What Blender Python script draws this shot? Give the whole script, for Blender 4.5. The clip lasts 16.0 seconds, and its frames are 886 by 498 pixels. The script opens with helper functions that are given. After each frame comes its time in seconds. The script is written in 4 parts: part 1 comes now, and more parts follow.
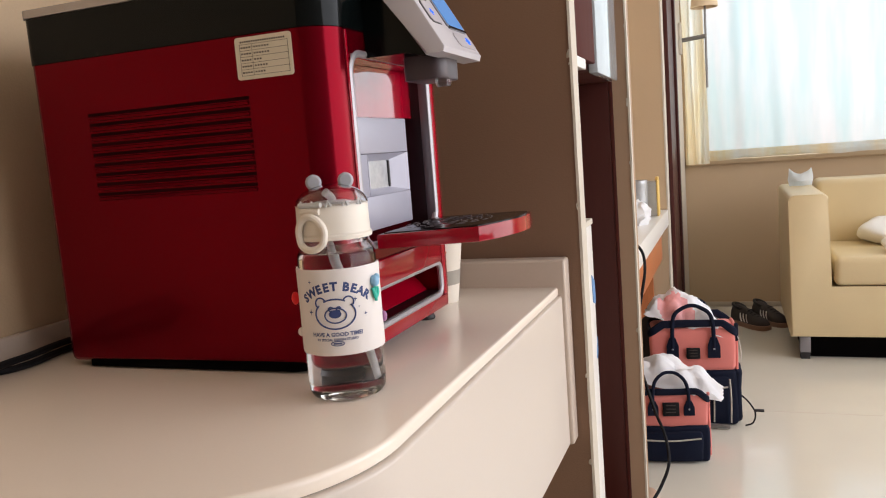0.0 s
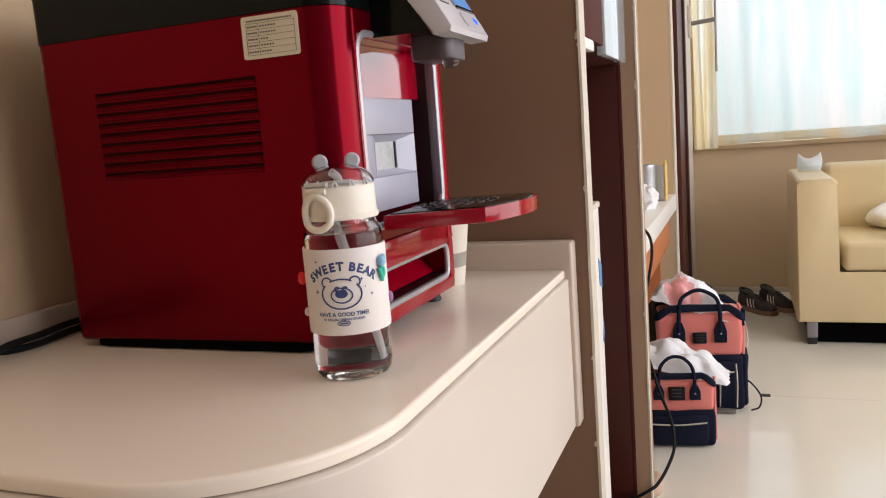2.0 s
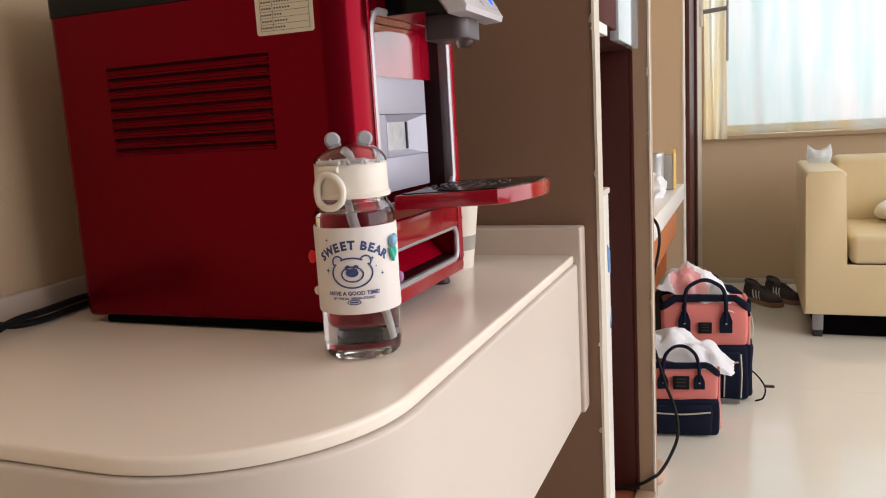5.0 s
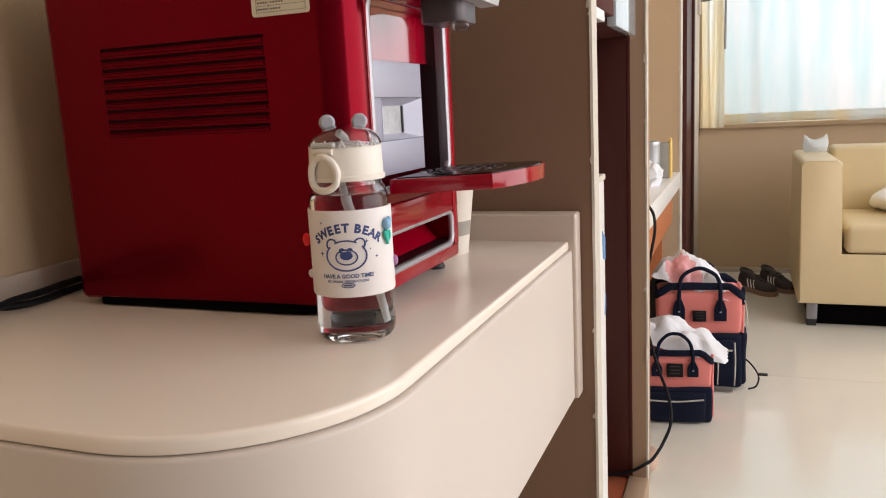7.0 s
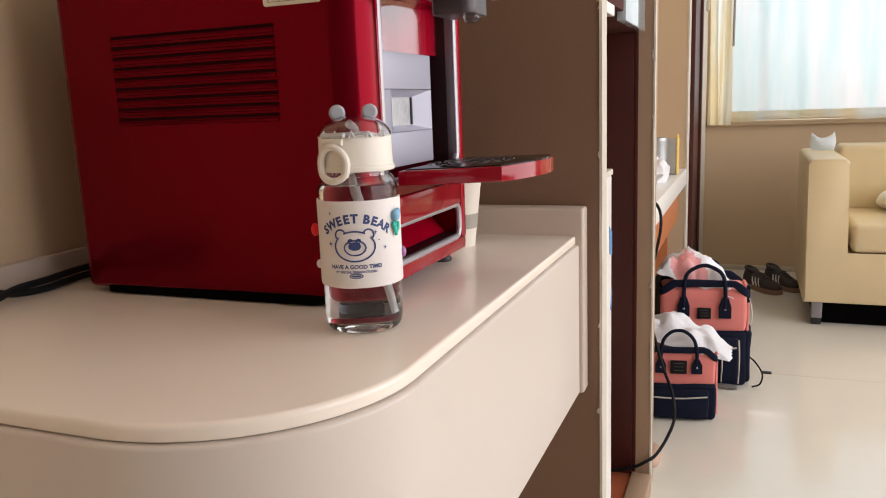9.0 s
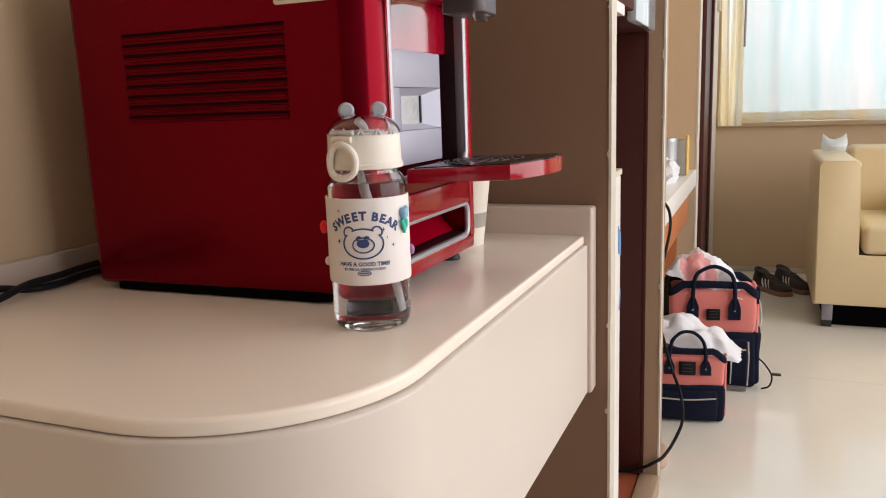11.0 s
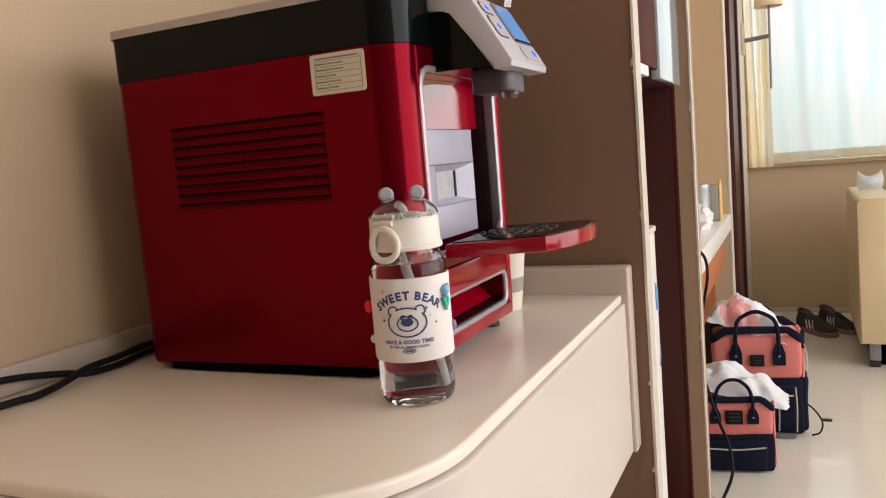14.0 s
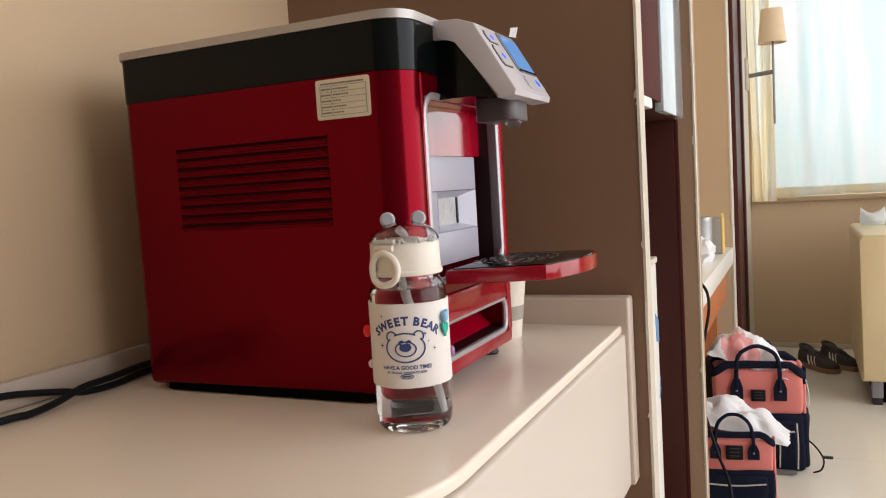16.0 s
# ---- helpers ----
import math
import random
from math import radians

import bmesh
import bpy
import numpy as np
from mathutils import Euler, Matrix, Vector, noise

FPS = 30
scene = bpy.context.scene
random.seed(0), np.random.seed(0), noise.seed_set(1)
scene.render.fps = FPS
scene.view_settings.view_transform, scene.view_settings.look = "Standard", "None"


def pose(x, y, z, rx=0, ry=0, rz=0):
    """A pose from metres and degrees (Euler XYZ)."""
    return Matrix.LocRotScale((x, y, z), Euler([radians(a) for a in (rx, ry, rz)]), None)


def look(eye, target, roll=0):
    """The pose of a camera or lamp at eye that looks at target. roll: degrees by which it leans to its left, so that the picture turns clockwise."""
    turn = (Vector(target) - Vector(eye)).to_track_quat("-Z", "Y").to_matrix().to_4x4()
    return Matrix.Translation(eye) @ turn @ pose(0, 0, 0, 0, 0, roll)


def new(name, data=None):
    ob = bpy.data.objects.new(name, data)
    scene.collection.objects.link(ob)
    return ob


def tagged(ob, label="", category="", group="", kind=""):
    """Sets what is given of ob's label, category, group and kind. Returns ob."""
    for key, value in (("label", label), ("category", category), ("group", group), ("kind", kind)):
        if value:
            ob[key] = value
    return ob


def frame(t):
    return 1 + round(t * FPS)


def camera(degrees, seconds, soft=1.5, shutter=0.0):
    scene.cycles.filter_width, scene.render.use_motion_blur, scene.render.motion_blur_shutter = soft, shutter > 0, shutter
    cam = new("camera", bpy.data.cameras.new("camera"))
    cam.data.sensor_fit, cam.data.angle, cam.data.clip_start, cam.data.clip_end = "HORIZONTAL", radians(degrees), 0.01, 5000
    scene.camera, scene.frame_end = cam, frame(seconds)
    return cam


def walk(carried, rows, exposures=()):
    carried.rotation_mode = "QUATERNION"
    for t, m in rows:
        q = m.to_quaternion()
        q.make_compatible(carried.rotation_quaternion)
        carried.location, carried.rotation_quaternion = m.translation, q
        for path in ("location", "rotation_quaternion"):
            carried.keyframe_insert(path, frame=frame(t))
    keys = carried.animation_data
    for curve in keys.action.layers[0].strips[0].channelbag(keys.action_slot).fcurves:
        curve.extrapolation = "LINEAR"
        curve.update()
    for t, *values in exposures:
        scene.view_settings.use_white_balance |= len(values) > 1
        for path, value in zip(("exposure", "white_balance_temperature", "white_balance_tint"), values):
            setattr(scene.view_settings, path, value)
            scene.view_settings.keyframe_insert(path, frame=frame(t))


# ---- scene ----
cam = camera(59.6, 16.0, soft=1.1)
PATH = [
    (0, (-0.059, 0.159, 0.957), (-0.763, 2.015, 0.709), -4.4),
    (0.5, (-0.06, 0.157, 0.954), (-0.77, 2.009, 0.699), -4.4),
    (1, (-0.06, 0.158, 0.956), (-0.774, 2.007, 0.69), -4.4),
    (1.5, (-0.06, 0.158, 0.954), (-0.778, 2.004, 0.679), -4.4),
    (2, (-0.059, 0.159, 0.953), (-0.78, 2.003, 0.668), -4.3),
    (2.5, (-0.061, 0.16, 0.953), (-0.785, 2.002, 0.661), -4.1),
    (3, (-0.065, 0.159, 0.951), (-0.793, 1.998, 0.655), -3.8),
    (3.5, (-0.065, 0.159, 0.951), (-0.796, 1.995, 0.649), -3.6),
    (3.7, (-0.065, 0.159, 0.951), (-0.798, 1.994, 0.646), -3.55),
    (5.8, (-0.067, 0.16, 0.946), (-0.795, 1.992, 0.617), -3.15),
    (6, (-0.067, 0.16, 0.946), (-0.795, 1.992, 0.613), -3.1),
    (6.5, (-0.064, 0.161, 0.945), (-0.788, 1.993, 0.604), -3.0),
    (7, (-0.065, 0.16, 0.944), (-0.787, 1.992, 0.594), -2.9),
    (7.5, (-0.065, 0.162, 0.942), (-0.784, 1.993, 0.586), -2.8),
    (8, (-0.066, 0.162, 0.941), (-0.785, 1.993, 0.58), -2.7),
    (8.5, (-0.066, 0.163, 0.94), (-0.789, 1.992, 0.575), -2.4),
    (9, (-0.069, 0.159, 0.942), (-0.8, 1.985, 0.578), -2.2),
    (9.2, (-0.069, 0.159, 0.942), (-0.802, 1.984, 0.5765), -2.15),
    (11.3, (-0.068, 0.158, 0.94), (-0.821, 1.975, 0.5785), -2.0),
    (11.5, (-0.068, 0.158, 0.94), (-0.821, 1.975, 0.58), -2.0),
    (12, (-0.068, 0.157, 0.94), (-0.829, 1.973, 0.587), -2.2),
    (12.5, (-0.07, 0.153, 0.944), (-0.844, 1.967, 0.611), -2.7),
    (13, (-0.064, 0.153, 0.954), (-0.855, 1.965, 0.654), -3.6),
    (13.5, (-0.062, 0.146, 0.965), (-0.875, 1.955, 0.703), -4.4),
    (14, (-0.064, 0.139, 0.967), (-0.898, 1.942, 0.737), -4.8),
    (14.5, (-0.061, 0.138, 0.967), (-0.908, 1.938, 0.763), -4.7),
    (15, (-0.059, 0.14, 0.966), (-0.905, 1.942, 0.782), -4.3),
    (15.5, (-0.059, 0.141, 0.966), (-0.902, 1.947, 0.794), -3.9),
    (16, (-0.062, 0.139, 0.966), (-0.9, 1.948, 0.806), -3.5),
]
# the picture grows a little warmer towards the end
BALANCE = [(0, 0, 6500, 9.5), (9, 0, 6560, 9.5), (12.5, 0, 6620, 9.5), (14, 0, 6740, 8.5), (16, 0, 6620, 7.5)]
walk(cam, [(t, look(eye, target, roll)) for t, eye, target, roll in PATH], BALANCE)

# ---- light ----
world = bpy.data.worlds.new("world")
scene.world = world
world.use_nodes = True
wn, wl = world.node_tree.nodes, world.node_tree.links
sky = wn.new("ShaderNodeTexSky")
sky.sky_type, sky.sun_disc = "NISHITA", False
sky.sun_elevation, sky.sun_rotation = radians(42), radians(20)
wl.new(sky.outputs[0], wn["Background"].inputs[0])
wn["Background"].inputs[1].default_value = 0.12

def area(name, m, sx, sy, watts, colour):
    d = bpy.data.lights.new(name, "AREA")
    d.shape, d.size, d.size_y, d.energy, d.color = "RECTANGLE", sx, sy, watts, colour
    o = new(name, d)
    o.matrix_world = m
    return o

sd = bpy.data.lights.new("sun", "SUN")
sd.energy, sd.angle, sd.color = 1.2, radians(10), (1.0, 0.95, 0.86)
so = new("sun", sd)
so.matrix_world = look((2.2, 9.0, 6.0), (0.3, 3.0, 0.5))
# the sky's light in the window's opening, and in an unseen window assumed at right
area("window_daylight", look((1.0, 4.98, 1.62), (0.9, 3.0, 1.2)), 2.5, 1.6, 28, (0.91, 0.965, 1.0))
area("assumed_side_daylight", look((2.68, 1.85, 1.55), (0.0, 1.85, 1.55)), 4.7, 2.3, 112, (1.0, 0.962, 0.995))

# ---- materials ----
def mat(name, colour, rough=0.5, metal=0.0, vary=0.08, scale=6.0, bump=0.0, bscale=120.0, coat=0.0, spec=0.5, island=0.0, stretch=(1, 1, 1), sheen=0.0):
    """A surface with two scales of variation, in colour and gloss, and fine relief."""
    m = bpy.data.materials.new(name)
    m.use_nodes = True
    n, l = m.node_tree.nodes, m.node_tree.links
    b = n["Principled BSDF"]
    tc = n.new("ShaderNodeTexCoord")
    mp = n.new("ShaderNodeMapping")
    mp.inputs["Scale"].default_value = stretch
    l.new(tc.outputs["Object"], mp.inputs[0])
    big, fine = n.new("ShaderNodeTexNoise"), n.new("ShaderNodeTexNoise")
    big.inputs["Scale"].default_value, big.inputs["Detail"].default_value = scale, 4
    fine.inputs["Scale"].default_value, fine.inputs["Detail"].default_value = bscale, 3
    l.new(mp.outputs[0], big.inputs["Vector"]), l.new(mp.outputs[0], fine.inputs["Vector"])
    mixer = n.new("ShaderNodeMix")
    mixer.data_type, mixer.blend_type = "RGBA", "MIX"
    dark = [c * (1 - vary) ** 1.5 for c in colour]
    lite = [min(1, c * (1 + vary)) for c in colour]
    mixer.inputs[6].default_value, mixer.inputs[7].default_value = (*dark, 1), (*lite, 1)
    add = n.new("ShaderNodeMath")
    add.operation = "MULTIPLY_ADD"
    add.inputs[1].default_value, add.inputs[2].default_value = 0.35, 0.0
    l.new(fine.outputs[0], add.inputs[0])
    add2 = n.new("ShaderNodeMath")
    add2.operation = "MULTIPLY_ADD"
    add2.inputs[1].default_value = 0.75
    l.new(big.outputs[0], add2.inputs[0]), l.new(add.outputs[0], add2.inputs[2])
    l.new(add2.outputs[0], mixer.inputs[0])
    l.new(mixer.outputs[2], b.inputs["Base Color"])
    rr = n.new("ShaderNodeMapRange")
    rr.inputs[3].default_value, rr.inputs[4].default_value = max(0.02, rough * 0.82), min(1, rough * 1.2)
    l.new(big.outputs[0], rr.inputs[0]), l.new(rr.outputs[0], b.inputs["Roughness"])
    b.inputs["Metallic"].default_value = metal
    b.inputs["Coat Weight"].default_value, b.inputs["Coat Roughness"].default_value = coat, 0.06
    b.inputs["Specular IOR Level"].default_value = spec
    b.inputs["Sheen Weight"].default_value = sheen
    if bump:
        bp = n.new("ShaderNodeBump")
        bp.inputs["Strength"].default_value, bp.inputs["Distance"].default_value = bump, 0.002
        l.new(fine.outputs[0], bp.inputs["Height"]), l.new(bp.outputs[0], b.inputs["Normal"])
    return m

def glow(name, colour, strength):
    m = bpy.data.materials.new(name)
    m.use_nodes = True
    b = m.node_tree.nodes["Principled BSDF"]
    b.inputs["Base Color"].default_value = (*colour, 1)
    b.inputs["Emission Color"].default_value, b.inputs["Emission Strength"].default_value = (*colour, 1), strength
    b.inputs["Roughness"].default_value = 0.15
    return m

def clear(name, colour=(1, 1, 1), ior=1.45, rough=0.0):
    m = bpy.data.materials.new(name)
    m.use_nodes = True
    b = m.node_tree.nodes["Principled BSDF"]
    b.inputs["Base Color"].default_value = (*colour, 1)
    b.inputs["Transmission Weight"].default_value, b.inputs["IOR"].default_value, b.inputs["Roughness"].default_value = 1, ior, rough
    return m

def sheer(name, tint_a, tint_b, open_part, stripe=3.0):
    """Thin curtain cloth: part open weave, part cloth that lets light through, with broad soft bands of colour."""
    m = bpy.data.materials.new(name)
    m.use_nodes = True
    n, l = m.node_tree.nodes, m.node_tree.links
    n.remove(n["Principled BSDF"])
    tc, mp, ns = n.new("ShaderNodeTexCoord"), n.new("ShaderNodeMapping"), n.new("ShaderNodeTexNoise")
    mp.inputs["Scale"].default_value = (stripe, 1, 0.55)
    ns.inputs["Scale"].default_value, ns.inputs["Detail"].default_value = 2.6, 3
    l.new(tc.outputs["Object"], mp.inputs[0]), l.new(mp.outputs[0], ns.inputs["Vector"])
    ramp = n.new("ShaderNodeValToRGB")
    ramp.color_ramp.elements[0].position, ramp.color_ramp.elements[1].position = 0.38, 0.66
    ramp.color_ramp.elements[0].color, ramp.color_ramp.elements[1].color = (*tint_a, 1), (*tint_b, 1)
    l.new(ns.outputs[0], ramp.inputs[0])
    tl, df, tp = n.new("ShaderNodeBsdfTranslucent"), n.new("ShaderNodeBsdfDiffuse"), n.new("ShaderNodeBsdfTransparent")
    l.new(ramp.outputs[0], tl.inputs[0]), l.new(ramp.outputs[0], df.inputs[0])
    a, b = n.new("ShaderNodeMixShader"), n.new("ShaderNodeMixShader")
    a.inputs[0].default_value, b.inputs[0].default_value = 0.35, open_part
    l.new(tl.outputs[0], a.inputs[1]), l.new(df.outputs[0], a.inputs[2])
    l.new(a.outputs[0], b.inputs[1]), l.new(tp.outputs[0], b.inputs[2])
    l.new(b.outputs[0], n["Material Output"].inputs[0])
    return m

def wood(name, colour, rough=0.3, grain=14.0, coat=0.0):
    return mat(name, colour, rough, vary=0.28, scale=grain, bump=0.08, bscale=180, coat=coat, spec=0.28, stretch=(1.6, 1.6, 0.12))

PAINT = mat("khaki_wall_paint", (0.56, 0.412, 0.264), 0.75, vary=0.08, scale=2.6, bump=0.22, bscale=380)
# wall paint taken part way down: the pier's shade is in this colour
DIMPAINT = mat("dimmed_wall_paint", (0.40, 0.265, 0.170), 0.7, vary=0.1, scale=3.0, bump=0.2, bscale=420)
# wall paint browned and darkened: the near partition's shade is in it
SHADEDBROWN = mat("shaded_brown_wall_paint", (0.215, 0.123, 0.076), 0.7, vary=0.09, scale=3.0, bump=0.2, bscale=420)
# tone of the out-of-view back wall, set for bounce and reflections
ENDWALL = mat("unseen_wall_tone", (0.25, 0.21, 0.18), 0.6, vary=0.1, scale=3)
CEIL = mat("white_ceiling_paint", (0.8, 0.78, 0.73), 0.85, vary=0.03, scale=3, bump=0.1, bscale=300)
CHIP = mat("chipped_white_edge_paint", (0.58, 0.52, 0.43), 0.6, vary=0.12, scale=30, bump=0.4, bscale=160)
FLOOR = mat("cream_vinyl_floor", (0.79, 0.755, 0.65), 0.15, vary=0.05, scale=3.5, bump=0.03, bscale=260, coat=0.3)
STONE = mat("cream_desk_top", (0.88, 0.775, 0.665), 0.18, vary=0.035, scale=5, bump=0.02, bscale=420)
# desk laminate darkened to tan: part of the upstands' shade sits in this colour
UPSTAND = mat("shade_toned_upstand", (0.53, 0.435, 0.36), 0.4, vary=0.05, scale=5, bump=0.03, bscale=350)
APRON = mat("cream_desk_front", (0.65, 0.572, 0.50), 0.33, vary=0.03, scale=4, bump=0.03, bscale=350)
RED = mat("metallic_red_enamel", (0.155, 0.0003, 0.0072), 0.18, metal=0.62, vary=0.08, scale=5, bump=0.02, bscale=900, coat=0.05, spec=0.05)
PANELRED = mat("mirror_gloss_red_panel", (0.42, 0.001, 0.02), 0.05, vary=0.05, scale=7, coat=1.0, spec=1.0)
PANELRED.node_tree.nodes["Principled BSDF"].inputs["Coat IOR"].default_value = 2.3
REDG = mat("glossy_red_plastic", (0.31, 0.0006, 0.013), 0.12, vary=0.06, scale=7, coat=0.2, spec=0.35)
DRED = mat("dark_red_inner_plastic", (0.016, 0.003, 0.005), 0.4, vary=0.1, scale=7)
BLACK = mat("black_gloss_plastic", (0.003, 0.0045, 0.0045), 0.16, vary=0.15, scale=5, coat=0.12, spec=0.10)
MATTE = mat("matte_black_plastic", (0.018, 0.016, 0.016), 0.55, vary=0.15, scale=20, bump=0.1, bscale=500)
SLOT = mat("vent_slot_shade", (0.018, 0.0006, 0.0015), 0.8, vary=0.2, scale=40, spec=0.05)
SILVER = mat("silver_grey_plastic", (0.47, 0.465, 0.55), 0.36, metal=0.1, vary=0.04, scale=9)
ARMS = mat("pale_silver_plastic", (0.57, 0.54, 0.575), 0.30, metal=0.1, vary=0.04, scale=9)
LIDM = mat("brushed_silver_lid", (0.44, 0.41, 0.39), 0.36, metal=0.4, vary=0.06, scale=14, stretch=(1, 8, 1))
TRIMM = mat("bright_silver_trim", (0.46, 0.44, 0.47), 0.36, metal=0.5, vary=0.05, scale=12)
INTRIM = mat("grey_inner_trim", (0.20, 0.175, 0.19), 0.4, metal=0.3, vary=0.08, scale=12)
CHROME = mat("chrome_trim", (0.30, 0.29, 0.32), 0.36, metal=0.6, vary=0.05, scale=12)
GREYP = mat("dark_grey_spout_plastic", (0.060, 0.042, 0.048), 0.36, vary=0.08, scale=14)
PAPER = mat("label_paper", (0.72, 0.66, 0.52), 0.7, vary=0.05, scale=25)
INK = mat("faded_black_ink", (0.06, 0.05, 0.045), 0.8, vary=0.1, scale=60)
NAVYINK = mat("navy_print", (0.035, 0.06, 0.19), 0.6, vary=0.1, scale=60)
ICE = mat("frosted_ice_window", (0.80, 0.85, 0.90), 0.12, metal=0.4, vary=0.3, scale=60, bump=0.12, bscale=120)
SCREEN = glow("blue_lit_screen", (0.10, 0.26, 0.58), 0.40)
BLUE = glow("blue_lit_button", (0.03, 0.15, 0.85), 0.9)
GLASS = clear("bottle_glass", (0.97, 0.98, 0.98), 1.46)
FILLED = clear("glass_full_of_water", (0.985, 0.99, 0.99), 1.40)
DOME = clear("clear_plastic_dome", (0.96, 0.96, 0.97), 1.4)
STRAW = clear("straw_plastic", (0.93, 0.94, 0.94), 1.25, 0.3)
STRAW.node_tree.nodes["Principled BSDF"].inputs["Transmission Weight"].default_value = 0.5
CREAM = mat("cream_plastic_cap", (0.82, 0.76, 0.67), 0.42, vary=0.03, scale=30, bump=0.02, bscale=500)
SLEEVE = mat("white_leatherette_sleeve", (0.80, 0.75, 0.72), 0.55, vary=0.03, scale=40, bump=0.06, bscale=900)
GREYEAR = mat("grey_silicone", (0.40, 0.41, 0.45), 0.5, vary=0.05, scale=60)
TULIPB = mat("pale_blue_resin", (0.26, 0.50, 0.72), 0.35, vary=0.12, scale=120)
TULIPG = mat("green_resin", (0.03, 0.52, 0.40), 0.35, vary=0.1, scale=120)
REDC = mat("red_resin", (0.85, 0.008, 0.012), 0.35, vary=0.1, scale=120)
PURPLE = mat("mauve_resin", (0.36, 0.16, 0.34), 0.35, vary=0.1, scale=120)
MAHOG = wood("dark_mahogany_veneer", (0.058, 0.013, 0.010), 0.4)
MAHOGM = mat("worn_matt_mahogany", (0.075, 0.018, 0.014), 0.75, vary=0.25, scale=14, spec=0.15, stretch=(1.6, 1.6, 0.12))
ORANGE = wood("orange_wood_front", (0.50, 0.17, 0.065), 0.35, 9)
REDWOOD = wood("red_brown_wood", (0.34, 0.09, 0.04), 0.3, 9)
WHITELAM = mat("white_laminate", (0.80, 0.77, 0.72), 0.3, vary=0.03, scale=6)
GLOSSDOOR = mat("pale_gloss_cabinet_door", (0.48, 0.53, 0.57), 0.12, vary=0.03, scale=4, coat=0.5)
LEATHER = mat("cream_leather", (0.68, 0.545, 0.32), 0.42, vary=0.06, scale=7, bump=0.22, bscale=320)
PINK = mat("coral_pink_canvas", (0.74, 0.22, 0.19), 0.85, vary=0.1, scale=18, bump=0.35, bscale=600, sheen=0.2)
NAVY = mat("navy_canvas", (0.006, 0.009, 0.024), 0.9, vary=0.2, scale=18, bump=0.35, bscale=600, spec=0.2)
ZIP = mat("silver_zip", (0.55, 0.52, 0.46), 0.4, metal=0.5, vary=0.2, scale=200, bump=0.4, bscale=900)
BAGW = mat("thin_white_plastic_bag", (0.78, 0.78, 0.80), 0.35, vary=0.05, scale=30, bump=0.12, bscale=60)
BAGR = mat("pink_red_print", (0.84, 0.38, 0.38), 0.4, vary=0.2, scale=30)
# near-black for the shade under the sofa, and for the dispenser's base
VOID = mat("underside_black", (0.0025, 0.002, 0.002), 0.85, vary=0.2, scale=20, spec=0.03)
RUBBER = mat("black_rubber_cable", (0.006, 0.006, 0.008), 0.6, vary=0.15, scale=60, spec=0.2)
SHOE = mat("dark_grey_knit", (0.06, 0.048, 0.045), 0.8, vary=0.25, scale=60, bump=0.5, bscale=500)
SOLE = mat("brown_rubber_sole", (0.34, 0.20, 0.13), 0.6, vary=0.15, scale=60)
WHITEC = mat("white_cotton", (0.80, 0.78, 0.74), 0.85, vary=0.04, scale=16, bump=0.3, bscale=260, sheen=0.2)
MASKM = mat("pale_blue_nonwoven", (0.86, 0.89, 0.90), 0.8, vary=0.05, scale=60, bump=0.2, bscale=500)
TIN = mat("clear_grey_tin", (0.48, 0.50, 0.52), 0.25, metal=0.5, vary=0.12, scale=50)
YELLOW = mat("yellow_carton", (0.74, 0.50, 0.14), 0.6, vary=0.08, scale=30)
BEIGE = mat("beige_lamp_cloth", (0.74, 0.57, 0.38), 0.8, vary=0.06, scale=30, bump=0.2, bscale=400)
GREYM = mat("grey_painted_metal", (0.20, 0.19, 0.18), 0.4, metal=0.4, vary=0.1, scale=40)
SHEER = sheer("sheer_curtain_cloth", (0.52, 0.62, 0.64), (0.67, 0.65, 0.665), 0.05, 4.5)
BORDER = sheer("curtain_border_cloth", (0.76, 0.60, 0.36), (0.70, 0.72, 0.70), 0.06, 3.5)
HEM = sheer("patterned_curtain_cloth", (0.86, 0.74, 0.50), (0.84, 0.87, 0.85), 0.06, 6.0)
CUPP = mat("printed_paper_cup", (0.78, 0.72, 0.62), 0.6, vary=0.04, scale=30)
GREYBAND = mat("grey_print", (0.36, 0.33, 0.28), 0.6, vary=0.15, scale=50)

# ---- mesh helpers ----
def shaded(bm, angle=35):
    for f in bm.faces:
        f.smooth = True
    for e in bm.edges:
        e.smooth = len(e.link_faces) == 2 and e.calc_face_angle(3.2) < radians(angle)

def part(name, bm, material, parent=None, label="", angle=35):
    bmesh.ops.recalc_face_normals(bm, faces=bm.faces)
    shaded(bm, angle)
    me = bpy.data.meshes.new(name)
    bm.to_mesh(me)
    bm.free()
    for m in (material if isinstance(material, (list, tuple)) else [material]):
        me.materials.append(m)
    ob = new(name, me)
    if parent is not None:
        ob.parent = parent
        if parent.parent is None:
            ob.matrix_parent_inverse = Matrix.Translation(-Vector(parent.location))
    if label:
        tagged(ob, label)
    return ob

def thing(name, at, label, category, group=""):
    ob = new(name)
    ob.location, ob.empty_display_size = at, 0.02
    return tagged(ob, label, category, group)

def setting(name, bm, material, label=""):
    return tagged(part(name, bm, material), label or name.replace("_", " "), kind="structure")

def whole(name, bm, material, label, category, group="", angle=35):
    return tagged(part(name, bm, material, angle=angle), label, category, group)

